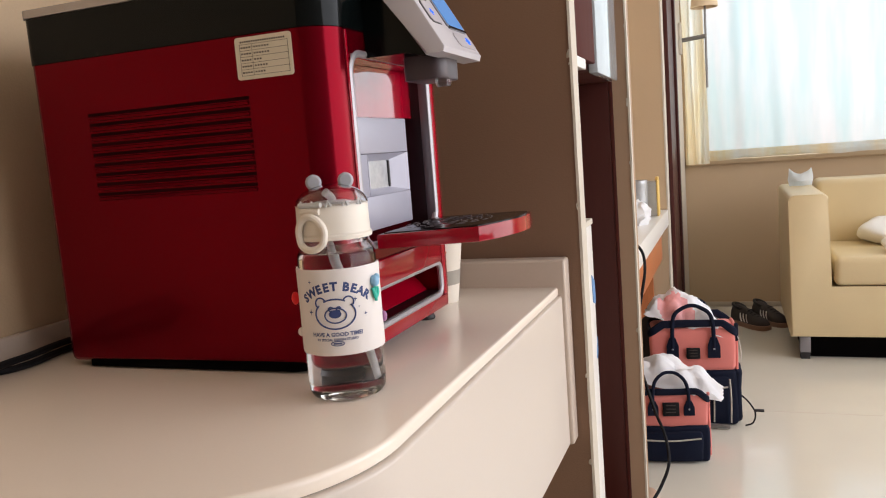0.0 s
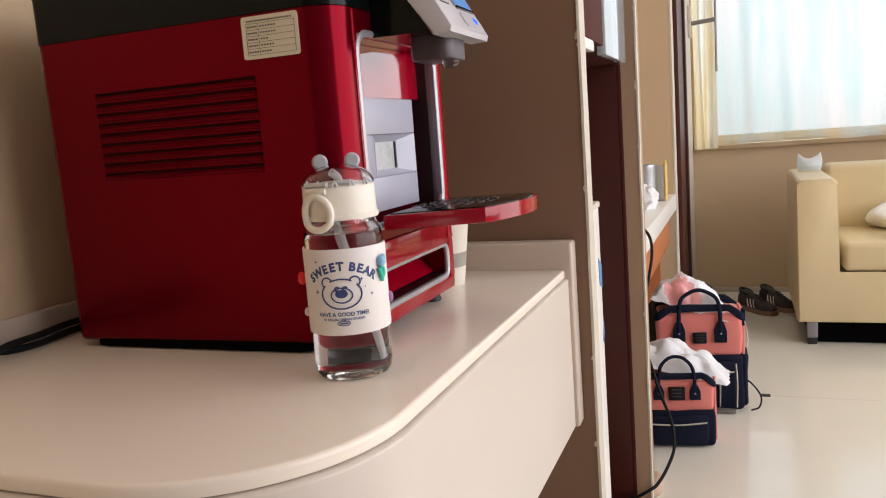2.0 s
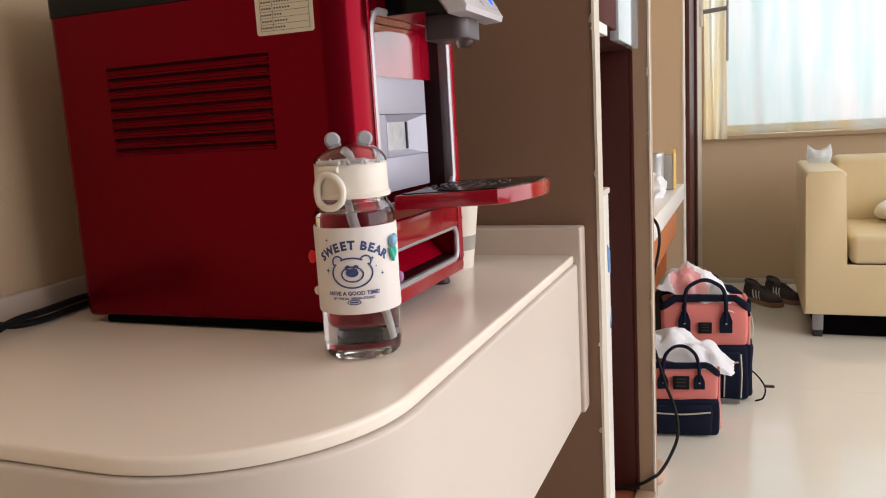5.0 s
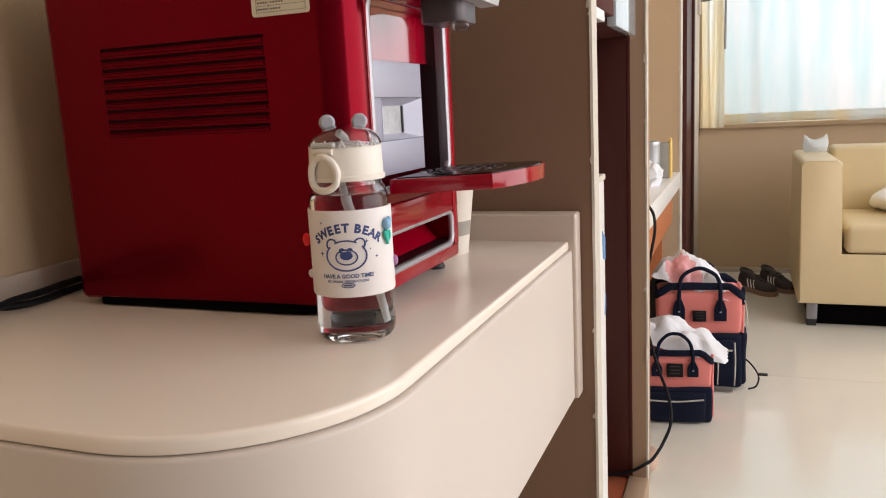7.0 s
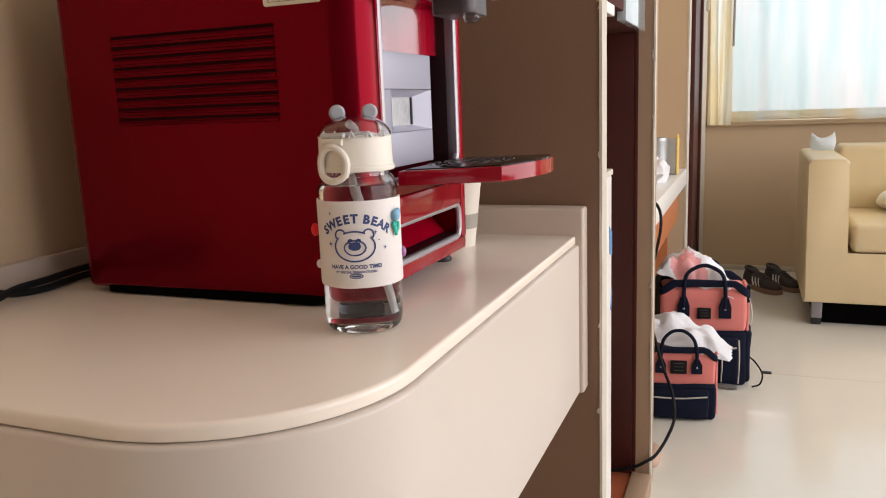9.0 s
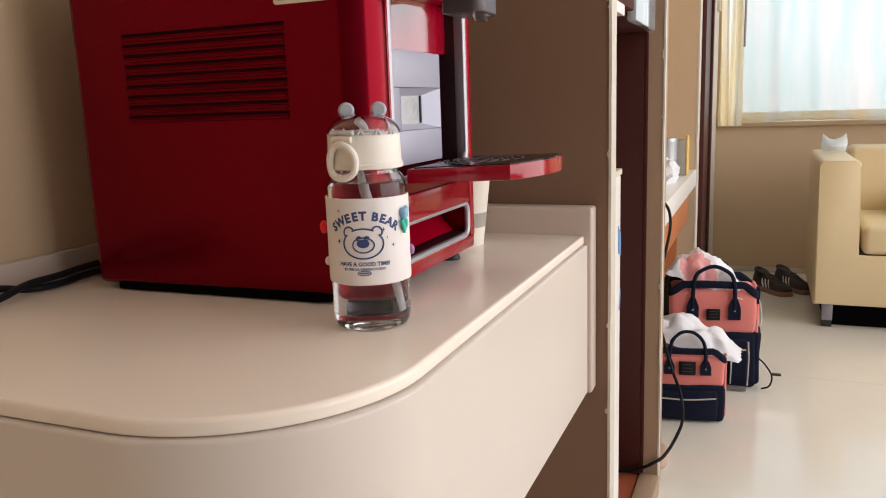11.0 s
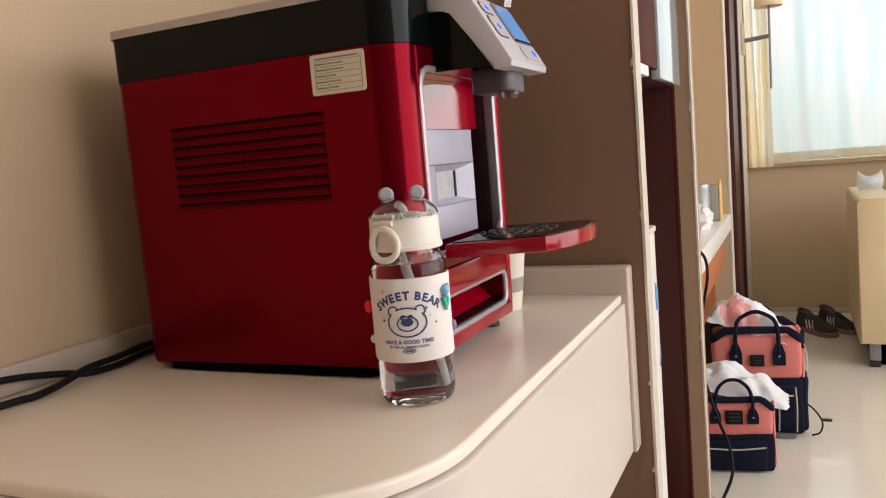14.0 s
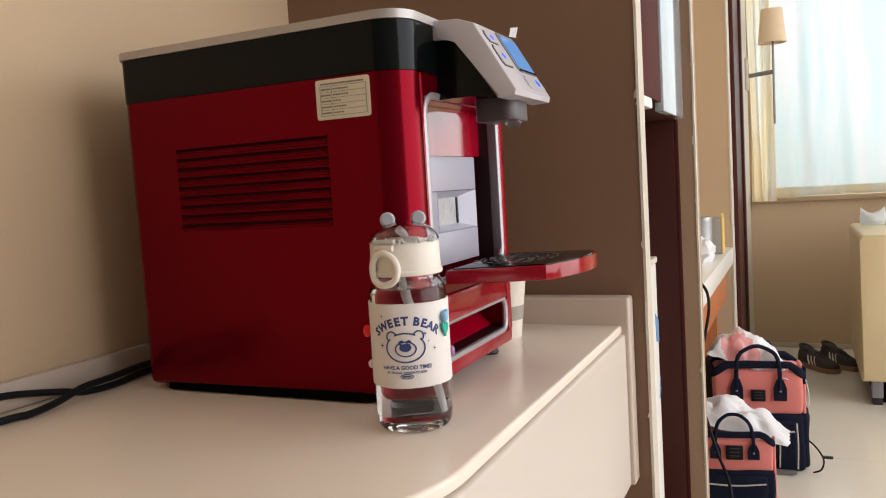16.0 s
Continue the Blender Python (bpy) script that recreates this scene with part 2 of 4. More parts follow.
def box(x0, x1, y0, y1, z0, z1, r=0.0, seg=2, bm=None):
    bm = bm or bmesh.new()
    m = Matrix.LocRotScale(((x0 + x1) / 2, (y0 + y1) / 2, (z0 + z1) / 2), None, (x1 - x0, y1 - y0, z1 - z0))
    made = bmesh.ops.create_cube(bm, size=1, matrix=m)["verts"]
    if r:
        bmesh.ops.bevel(bm, geom=list({e for v in made for e in v.link_edges}), offset=r, segments=seg, affect="EDGES", profile=0.5)
    return bm

def prism(points, axis, a, b, bm=None, bevel=0.0):
    """A polygon drawn in the plane across an axis, drawn out from a to b along it."""
    bm = bm or bmesh.new()
    def put(u, v, w):
        return {"x": (w, u, v), "y": (u, w, v), "z": (u, v, w)}[axis]
    lo, hi = [bm.verts.new(put(u, v, a)) for u, v in points], [bm.verts.new(put(u, v, b)) for u, v in points]
    n = len(points)
    caps = [bm.faces.new(lo), bm.faces.new(hi[::-1])]
    for i in range(n):
        bm.faces.new((lo[i], hi[i], hi[(i + 1) % n], lo[(i + 1) % n]))
    if bevel:
        bmesh.ops.bevel(bm, geom=list({e for f in caps for e in f.edges}), offset=bevel, segments=2, affect="EDGES", profile=0.5)
    return bm

def rounded(x0, x1, y0, y1, radii, n=8):
    """A rectangle with its own radius at each corner: (x0,y0), (x1,y0), (x1,y1), (x0,y1)."""
    out = []
    for (cx, cy, sx, sy, a0), r in zip(((x0, y0, 1, 1, 180), (x1, y0, -1, 1, 270), (x1, y1, -1, -1, 0), (x0, y1, 1, -1, 90)), radii):
        if r <= 0:
            out.append((cx, cy))
            continue
        for i in range(n + 1):
            a = radians(a0 + 90 * i / n)
            out.append((cx + sx * r + r * math.cos(a), cy + sy * r + r * math.sin(a)))
    return out

def lathe(profile, at, n=40, bm=None, closed=False):
    bm = bm or bmesh.new()
    rings = []
    for r, z in profile:
        if r < 1e-5:
            rings.append([bm.verts.new((at[0], at[1], at[2] + z))])
        else:
            rings.append([bm.verts.new((at[0] + r * math.cos(2 * math.pi * i / n), at[1] + r * math.sin(2 * math.pi * i / n), at[2] + z)) for i in range(n)])
    pairs = list(zip(rings, rings[1:])) + ([(rings[-1], rings[0])] if closed else [])
    for a, b in pairs:
        for i in range(n):
            j = (i + 1) % n
            if len(a) == 1 and len(b) > 1:
                bm.faces.new((a[0], b[j], b[i]))
            elif len(b) == 1 and len(a) > 1:
                bm.faces.new((a[i], a[j], b[0]))
            elif len(a) > 1:
                bm.faces.new((a[i], a[j], b[j], b[i]))
    return bm

def smooth_line(points, steps=8):
    """A smooth line through the points."""
    p = [Vector(q) for q in points]
    p = [2 * p[0] - p[1]] + p + [2 * p[-1] - p[-2]]
    out = []
    for i in range(1, len(p) - 2):
        for s in range(steps):
            t = s / steps
            out.append(0.5 * (2 * p[i] + (p[i + 1] - p[i - 1]) * t + (2 * p[i - 1] - 5 * p[i] + 4 * p[i + 1] - p[i + 2]) * t * t + (3 * p[i] - p[i - 1] - 3 * p[i + 1] + p[i + 2]) * t ** 3))
    return out + [p[-2]]

def tube(points, r, n=8, bm=None, flat=1.0, loop=False, up=(0, 0, 1)):
    """A round or flattened bar along a line of points."""
    bm = bm or bmesh.new()
    pts = [Vector(p) for p in points]
    rings, side = [], None
    for i, p in enumerate(pts):
        q0, q1 = (pts[i - 1], pts[(i + 1) % len(pts)]) if loop else (pts[max(i - 1, 0)], pts[min(i + 1, len(pts) - 1)])
        d = (q1 - q0).normalized()
        s = d.cross(Vector(up))
        s = (s if s.length > 0.05 else (side or d.orthogonal())).normalized()
        if side is not None and s.dot(side) < 0:
            s = -s
        side = s
        w = s.cross(d).normalized()
        rings.append([bm.verts.new(p + s * r * math.cos(2 * math.pi * k / n) + w * r * flat * math.sin(2 * math.pi * k / n)) for k in range(n)])
    for a, b in list(zip(rings, rings[1:])) + ([(rings[-1], rings[0])] if loop else []):
        for k in range(n):
            bm.faces.new((a[k], a[(k + 1) % n], b[(k + 1) % n], b[k]))
    if not loop:
        bm.faces.new(rings[0]), bm.faces.new(rings[-1][::-1])
    return bm

def moved(bm, m):
    bmesh.ops.transform(bm, matrix=m, verts=bm.verts)
    return bm

def roughen(bm, amount, scale=12.0, cut=0):
    """Uneven, worn or crumpled shape."""
    if cut:
        bmesh.ops.subdivide_edges(bm, edges=bm.edges[:], cuts=cut, use_grid_fill=True)
    for v in bm.verts:
        v.co += Vector(noise.noise_vector(v.co * scale)) * amount
    return bm

def ellipsoid(at, rx, ry, rz, u=20, v=12, bm=None):
    bm = bm or bmesh.new()
    made = bmesh.ops.create_uvsphere(bm, u_segments=u, v_segments=v, radius=1)["verts"]
    bmesh.ops.transform(bm, matrix=Matrix.LocRotScale(at, None, (rx, ry, rz)), verts=made)
    return bm

# ---- the room ----
X0, XR, Y0, Y1, TOP = -0.862, 2.6, -0.6, 4.6, 2.75
setting("floor", box(X0 - 0.2, XR + 0.2, Y0 - 0.2, Y1 + 0.7, -0.12, 0), FLOOR, "glossy cream vinyl floor")
setting("floor_joint", box(-0.25, XR, 2.9055, 2.9075, 0.0, 0.0005), APRON, "thin joint between two vinyl sheets")
setting("ceiling", box(X0 - 0.2, XR + 0.2, Y0 - 0.2, Y1 + 0.2, TOP, TOP + 0.12), CEIL, "plain white ceiling")
setting("wall_left", box(X0 - 0.15, X0, Y0 - 0.2, Y1 + 0.2, 0, TOP), PAINT, "khaki painted wall behind the desk")
# added unseen wall, placed close to limit light on faces turned this way
setting("wall_back", box(X0, XR, Y0 - 0.2, Y0, 0, TOP), ENDWALL, "unseen wall behind the camera, added to hold back bounce")
def pierced(x0, x1, y0, y1, holes, along):
    """A wall with one opening: (a0, a1, z0, z1) along x or y."""
    a0, a1, z0, z1 = holes
    bm = bmesh.new()
    if along == "x":
        for q in ((x0, a0, 0, TOP), (a1, x1, 0, TOP), (a0, a1, 0, z0), (a0, a1, z1, TOP)):
            box(q[0], q[1], y0, y1, q[2], q[3], bm=bm)
    else:
        for q in ((y0, a0, 0, TOP), (a1, y1, 0, TOP), (a0, a1, 0, z0), (a0, a1, z1, TOP)):
            box(x0, x1, q[0], q[1], q[2], q[3], bm=bm)
    return bm
SILL = 0.80
setting("wall_window", pierced(X0, XR, Y1, Y1 + 0.2, (-0.27, 2.3, SILL, 2.45), "x"), PAINT, "khaki painted window wall")
setting("wall_right", pierced(XR, XR + 0.15, Y0, Y1, (-0.52, 4.22, 0.38, 2.70), "y"), PAINT, "khaki wall with an assumed, unseen side window")
setting("window_sill", box(-0.29, 2.32, Y1 - 0.03, Y1 + 0.19, SILL - 0.022, SILL + 0.004, 0.005), PAINT, "painted window ledge")
setting("baseboard", box(-0.30, XR, Y1 - 0.012, Y1 - 0.001, 0, 0.026, 0.003), CHIP, "low cream skirting")

# ---- window ----
win = tagged(new("window_1"), "white framed window behind curtains", kind="structure")
win.location = (1.1, 4.75, SILL)
for x0, x1, z0, z1 in ((-0.27, 2.3, SILL + 0.004, SILL + 0.06), (-0.27, 2.3, 2.39, 2.45), (-0.27, -0.21, SILL + 0.06, 2.39), (2.24, 2.3, SILL + 0.06, 2.39), (1.08, 1.14, SILL + 0.06, 2.39)):
    part("window_frame", box(x0, x1, 4.72, 4.77, z0, z1, 0.006), WHITELAM, win)

def curtain(name, x0, x1, z0, z1, y, folds, depth, material, label, wave=0.0, n=0):
    """Hanging cloth in uneven folds."""
    n = n or int((x1 - x0) * 130) + 24
    bm = bmesh.new()
    rows = []
    rise = 14
    for j in range(rise + 1):
        t = j / rise
        row = []
        for i in range(n + 1):
            s = i / n
            x = x0 + (x1 - x0) * s
            f = math.sin(2 * math.pi * folds * s + 1.3 * math.sin(5.1 * s + t)) + 0.45 * math.sin(2 * math.pi * folds * 2.3 * s + 2 * t)
            yy = y + depth * f * (0.75 + 0.4 * (1 - t)) + 0.006 * noise.noise((x * 9, t * 3, y))
            zz = z0 + (z1 - z0) * t + (wave * (math.sin(9 * x) + 0.6 * math.sin(23 * x + 1)) if j == 0 else 0)
            row.append(bm.verts.new((x + 0.006 * math.sin(7 * t + 20 * s), yy, zz)))
        rows.append(row)
    for a, b in zip(rows, rows[1:]):
        for i in range(n):
            bm.faces.new((a[i], a[i + 1], b[i + 1], b[i]))
    return whole(name, bm, material, label, "curtain", "curtains at the window", angle=80)
curtain("sheer_curtain", -0.20, 2.32, SILL + 0.014, 2.5, 4.545, 12, 0.008, SHEER, "pale sheer curtain hanging in front of the window", 0.004)
curtain("gathered_curtain", -0.285, -0.172, SILL - 0.012, 2.5, 4.515, 2.3, 0.013, HEM, "yellow and cream patterned curtain gathered beside the window")
curtain("curtain_hem", -0.17, 2.3, SILL + 0.008, SILL + 0.055, 4.520, 8, 0.010, BORDER, "patterned cream lower border of the curtain", 0.006)
rail = thing("curtain_rail", (1.1, 4.53, 2.5), "white curtain rail above the window", "curtain rail")
part("rail", tube([(-0.3, 4.53, 2.51), (2.4, 4.53, 2.51)], 0.012, 10), WHITELAM, rail)
for x in (-0.25, 1.1, 2.25):
    part("bracket", box(x - 0.01, x + 0.01, 4.53, 4.598, 2.5, 2.52, 0.002), WHITELAM, rail)

# ---- partitions beside the desk ----
P1, P1B, PX = 1.285, 1.322, -0.271
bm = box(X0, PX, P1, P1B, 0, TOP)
setting("partition_near", bm, SHADEDBROWN, "brown partition at the end of the desk, darkened for shade")
def worn_edge(name, x, y0, y1, z0, z1, thick, label):
    """A light edge strip with chips along its corners."""
    bm = bmesh.new()
    rnd = random.Random(name)
    n = 70
    rows = []
    for i in range(n + 1):
        z = z0 + (z1 - z0) * i / n
        c0 = 0.0018 * max(0, rnd.random() - 0.72) / 0.28
        c1 = 0.0018 * max(0, rnd.random() - 0.72) / 0.28
        rows.append([bm.verts.new(p) for p in ((x, y0 - 0.001 - c0, z), (x + thick - c0 * 0.4, y0 - 0.001, z), (x + thick - c1 * 0.4, y1, z), (x, y1, z))])
    for a, b in zip(rows, rows[1:]):
        for k in range(3):
            bm.faces.new((a[k], a[k + 1], b[k + 1], b[k]))
    ob = tagged(part(name, bm, CHIP, angle=20), label, kind="structure")
    for i in range(6):
        z, q = z0 + (z1 - z0) * (0.06 + 0.075 * i + 0.06 * rnd.random()), 0.0012 + 0.002 * rnd.random()
        chip = roughen(ellipsoid((x + thick * 0.2 - q * 0.5, y0 - 0.0005, z), q, 0.0008, q * (1.2 + 3 * rnd.random()), 12, 8), 0.0025, 120)
        c = part("paint_chip", chip, CHIP, None, "flaking white paint")
        c.parent = ob
    return ob
worn_edge("edge_trim_near", PX, P1, P1B, 0, TOP, 0.004, "chipped white edge of the partition")
P2, P2B, PX2 = 1.95, 2.03, -0.272
setting("partition_middle", box(X0, PX2, P2, P2B, 0, TOP), DIMPAINT, "pier beside the cabinet in dimmed wall paint")
worn_edge("edge_trim_middle", PX2, P2, P2 + 0.02, 0, TOP, 0.004, "chipped white edge of the pier")
P3 = 3.38
setting("partition_far", box(X0, -0.307, P3, Y1, 0, TOP), PAINT, "khaki painted partition beside the window")
worn_edge("edge_trim_far", -0.307, P3, P3 + 0.10, 0, TOP, 0.006, "white edge of the far partition")
jamb = tagged(new("door_1"), "closed dark mahogany door in a cream frame", kind="structure")
jamb.location = (-0.30, 3.8, 0)
part("door_leaf", box(-0.306, -0.297, 3.53, 3.98, 0.01, 2.05, 0.002), MAHOG, jamb)
for y0, y1 in ((3.485, 3.53), (3.98, 4.03)):
    part("door_frame", box(-0.306, -0.285, y0, y1, 0, 2.1, 0.003), MAHOG, jamb)
part("door_frame", box(-0.306, -0.285, 3.53, 3.98, 2.05, 2.1, 0.003), MAHOG, jamb)
part("trim_strip", box(-0.306, -0.296, 4.04, 4.598, 0, TOP - 0.01, 0.002), CHIP, jamb)

# cabinet niche between the partitions
cab = thing("wall_cabinet", (-0.55, 1.68, 1.085), "mahogany wall cabinet with a pale glossy door", "cabinet")
part("carcass", box(X0 + 0.002, -0.302, P1B + 0.002, P2 - 0.002, 1.085, 2.3, 0.002), MAHOG, cab)
part("door", box(-0.300, -0.283, 1.618, 1.882, 1.080, 2.28, 0.002), GLOSSDOOR, cab)
part("door", box(-0.300, -0.286, P1B + 0.004, 1.608, 1.095, 2.28, 0.002), MAHOGM, cab)
part("rail", box(-0.300, -0.284, P1B + 0.003, 1.497, 1.076, 1.094, 0.002), WHITELAM, cab)
panel = thing("wood_panel", (-0.57, P2 - 0.005, 0.045), "dark mahogany panel on the side of the pier", "panel")
part("board", box(-0.84, -0.3125, P2 - 0.008, P2 - 0.001, 0.046, 1.084, 0.001), MAHOG, panel)
part("edge_band", box(-0.312, -0.304, P2 - 0.0075, P2 - 0.001, 0.052, 1.084, 0.001), MAHOGM, panel, "worn mahogany edge band")
whole("plinth", box(-0.84, -0.3135, P1B + 0.002, P2 - 0.001, 0, 0.045, 0.003), REDWOOD, "low red-brown wooden plinth under the niche", "plinth")
whole("kerb", box(-0.313, -0.266, P1B + 0.002, P2 - 0.0012, 0, 0.050, 0.004), DIMPAINT, "tan painted kerb along the foot of the niche", "kerb")
carton = thing("carton", (-0.4, 1.38, 0.045), "tall white carton with blue print in the niche", "carton")
part("body", box(-0.52, -0.276, 1.336, 1.422, 0.0505, 0.822, 0.003), WHITELAM, carton)
BLUEPR = mat("blue_print", (0.10, 0.25, 0.50), 0.5, vary=0.25, scale=60)
for pts in (((1.396, 0.742), (1.4215, 0.728), (1.4215, 0.690), (1.400, 0.696)), ((1.409, 0.600), (1.4215, 0.634), (1.4215, 0.612), (1.414, 0.598))):
    part("print", prism(pts, "x", -0.2765, -0.2752), BLUEPR, carton)
part("lid", box(-0.522, -0.274, 1.334, 1.424, 0.822, 0.832, 0.002), CHIP, carton)

# far desk with its things
d2 = thing("far_desk", (-0.55, 2.7, 0), "white topped desk with an orange wooden front", "desk")
part("top", box(X0 + 0.002, -0.302, P2B + 0.002, P3 - 0.002, 0.595, 0.66, 0.005), WHITELAM, d2)
part("front_board", box(-0.35, -0.325, P2B + 0.01, P3 - 0.08, 0.47, 0.594, 0.002), ORANGE, d2)
part("side_board", box(X0 + 0.002, -0.37, P2B + 0.003, P2B + 0.02, 0, 0.594, 0.002), ORANGE, d2)
part("side_board", box(X0 + 0.002, -0.37, P3 - 0.02, P3 - 0.003, 0, 0.594, 0.002), ORANGE, d2)
def tin(name, x, y, r, h, material, label, category):
    t = thing(name, (x, y, 0.66), label, category)
    part("body", lathe([(0, 0.001), (r, 0.001), (r * 1.01, 0.004), (r, 0.01), (r, h - 0.01), (r * 1.02, h - 0.005), (r, h), (0, h)], (x, y, 0.66), 24), material, t)
    part("rim", lathe([(r * 0.9, h), (r * 1.03, h - 0.002), (r * 1.03, h + 0.004), (r * 0.9, h + 0.004)], (x, y, 0.66), 24, closed=True), TIN, t)
tin("tin", -0.385, 3.08, 0.036, 0.135, TIN, "clear grey tin on the far desk", "tin")
box2 = thing("drink_carton", (-0.33, 3.16, 0.66), "grey carton with a yellow edge on the far desk", "carton")
part("body", box(-0.372, -0.322, 3.12, 3.19, 0.661, 0.79, 0.003), GREYBAND, box2)
part("edge", box(-0.3215, -0.316, 3.12, 3.19, 0.661, 0.792, 0.001), YELLOW, box2)
part("spout", box(-0.326, -0.316, 3.14, 3.17, 0.792, 0.806, 0.002), YELLOW, box2)
bm = ellipsoid((-0.37, 2.86, 0.70), 0.045, 0.075, 0.042, 28, 18)
whole("crumpled_bag", roughen(roughen(bm, 0.02, 22), 0.008, 60), BAGW, "crumpled white plastic bag on the far desk", "bag")
# hanging cable
whole("cable", tube(smooth_line([(-0.42, 2.36, 0.665), (-0.33, 2.31, 0.666), (-0.309, 2.30, 0.667), (-0.289, 2.28, 0.643), (-0.284, 2.26, 0.60), (-0.292, 2.24, 0.543), (-0.300, 2.22, 0.486), (-0.298, 2.18, 0.374), (-0.282, 2.15, 0.322), (-0.258, 2.12, 0.258), (-0.232, 2.075, 0.212), (-0.222, 2.03, 0.165), (-0.236, 2.0, 0.124), (-0.257, 1.955, 0.097), (-0.278, 1.935, 0.086), (-0.307, 1.932, 0.069), (-0.354, 1.93, 0.055), (-0.42, 1.925, 0.050)]), 0.0040, 8), RUBBER, "thin black cable hanging from the far desk", "cable")

# ---- lamp beside the window ----
lamp = thing("wall_lamp", (-0.29, 4.44, 1.43), "beige shaded lamp on a grey swing arm", "lamp")
part("plate", box(-0.296, -0.28, 4.40, 4.44, 1.36, 1.52, 0.004), CHIP, lamp)
part("arm", tube([(-0.285, 4.42, 1.43), (-0.163, 4.40, 1.437)], 0.011, 10), GREYM, lamp)
part("rod", tube([(-0.163, 4.40, 1.18), (-0.163, 4.40, 1.60)], 0.0055, 8), GREYM, lamp)
part("shade", lathe([(0.062, 1.575), (0.066, 1.575), (0.05, 1.74), (0.046, 1.74)], (-0.165, 4.38, 0), 32, closed=True), BEIGE, lamp)

# ---- sofa ----
def sofa():
    s = thing("sofa", (0.95, 3.90, 0), "cream leather sofa on chrome feet under the window", "sofa")
    x0, x1, y0, y1 = 0.118, 2.40, 3.545, 4.25
    xa, xb, w = x0 + 0.032, x1, 0.146
    def arc(cx, cz, q, a0, n=5):
        return [(cx + q * math.cos(radians(a0 - 90 * i / n)), cz + q * math.sin(radians(a0 - 90 * i / n))) for i in range(n + 1)]
    u = [(xa, 0.098)] + arc(xa + 0.02, 0.658, 0.02, 180) + arc(xa + w - 0.02, 0.658, 0.02, 90) + [(xa + w, 0.298), (xb - w, 0.298)] + arc(xb - w + 0.02, 0.658, 0.02, 180) + arc(xb - 0.02, 0.658, 0.02, 90) + [(xb, 0.098)]
    part("frame", prism(u, "y", y0, y1, bevel=0.008), LEATHER, s, "cream leather frame with square arms")
    # added black block: the dark of the gap under the frame, as colour
    part("plinth", box(xa + 0.05, xb - 0.05, y0 + 0.055, y1 - 0.06, 0.003, 0.0975), VOID, s, "black block filling the shade under the seat")
    part("backrest", roughen(box(x0 + 0.184, x1 - 0.147, y1 - 0.20, y1 + 0.02, 0.30, 0.70, 0.025, 4), 0.003, 7), LEATHER, s)
    m = (x0 + x1) / 2
    for a, b in ((x0 + 0.196, m - 0.002), (m + 0.002, x1 - 0.152)):
        part("seat_cushion", roughen(box(a, b, y0 - 0.006, y1 - 0.205, 0.306, 0.423, 0.026, 4), 0.003, 8), LEATHER, s)
    for x in (x0 + 0.067, x1 - 0.073):
        for y in (y0 + 0.02, y1 - 0.07):
            f = part("foot", box(x, x + 0.040, y, y + 0.045, 0.028, 0.099, 0.003), CHROME, s, "square chrome foot")
            part("pad", box(x + 0.002, x + 0.038, y + 0.002, y + 0.043, 0.0, 0.0275, 0.002), MATTE, f)
sofa()
def crumple(name, at, rx, ry, rz, material, label, category, amount, scale, yaw=0):
    bm = ellipsoid((0, 0, 0), rx, ry, rz, 32, 20)
    roughen(bm, amount, scale), roughen(bm, amount * 0.35, scale * 2.7)
    for v in bm.verts:
        v.co.z = max(v.co.z, -rz * 0.55)
    low = min(v.co.z for v in bm.verts)
    moved(bm, Matrix.Translation((at[0], at[1], at[2] - low)) @ Matrix.Rotation(radians(yaw), 4, "Z"))
    return whole(name, bm, material, label, category)
crumple("white_cushion", (0.64, 3.98, 0.424), 0.21, 0.15, 0.075, WHITEC, "soft white cushion on the sofa seat", "cushion", 0.03, 6, 18)
crumple("folded_cloth", (0.62, 3.66, 0.424), 0.13, 0.09, 0.05, WHITEC, "folded white cloth on the sofa seat", "cloth", 0.02, 9, -10)
def mask():
    bm = bmesh.new()
    n, rows = 14, []
    for j in range(7):
        row = []
        for i in range(n + 1):
            u, v = i / n * 2 - 1, j / 6
            x = 0.054 * u * (1 - 0.25 * abs(v - 0.45))
            y = 0.03 * (1 - u * u) * math.sin(math.pi * v)
            z = 0.075 * v * (0.72 + 0.35 * abs(u) ** 1.5) + 0.004 * math.sin(9 * v)
            row.append(bm.verts.new((0.235 + x, 4.06 - y, 0.679 + z)))
        rows.append(row)
    for a, b in zip(rows, rows[1:]):
        for i in range(n):
            bm.faces.new((a[i], a[i + 1], b[i + 1], b[i]))
    bmesh.ops.solidify(bm, geom=bm.faces[:], thickness=0.002)
    whole("tissue", roughen(bm, 0.004, 30), MASKM, "crumpled pale blue tissue standing on the sofa arm", "tissue")
mask()

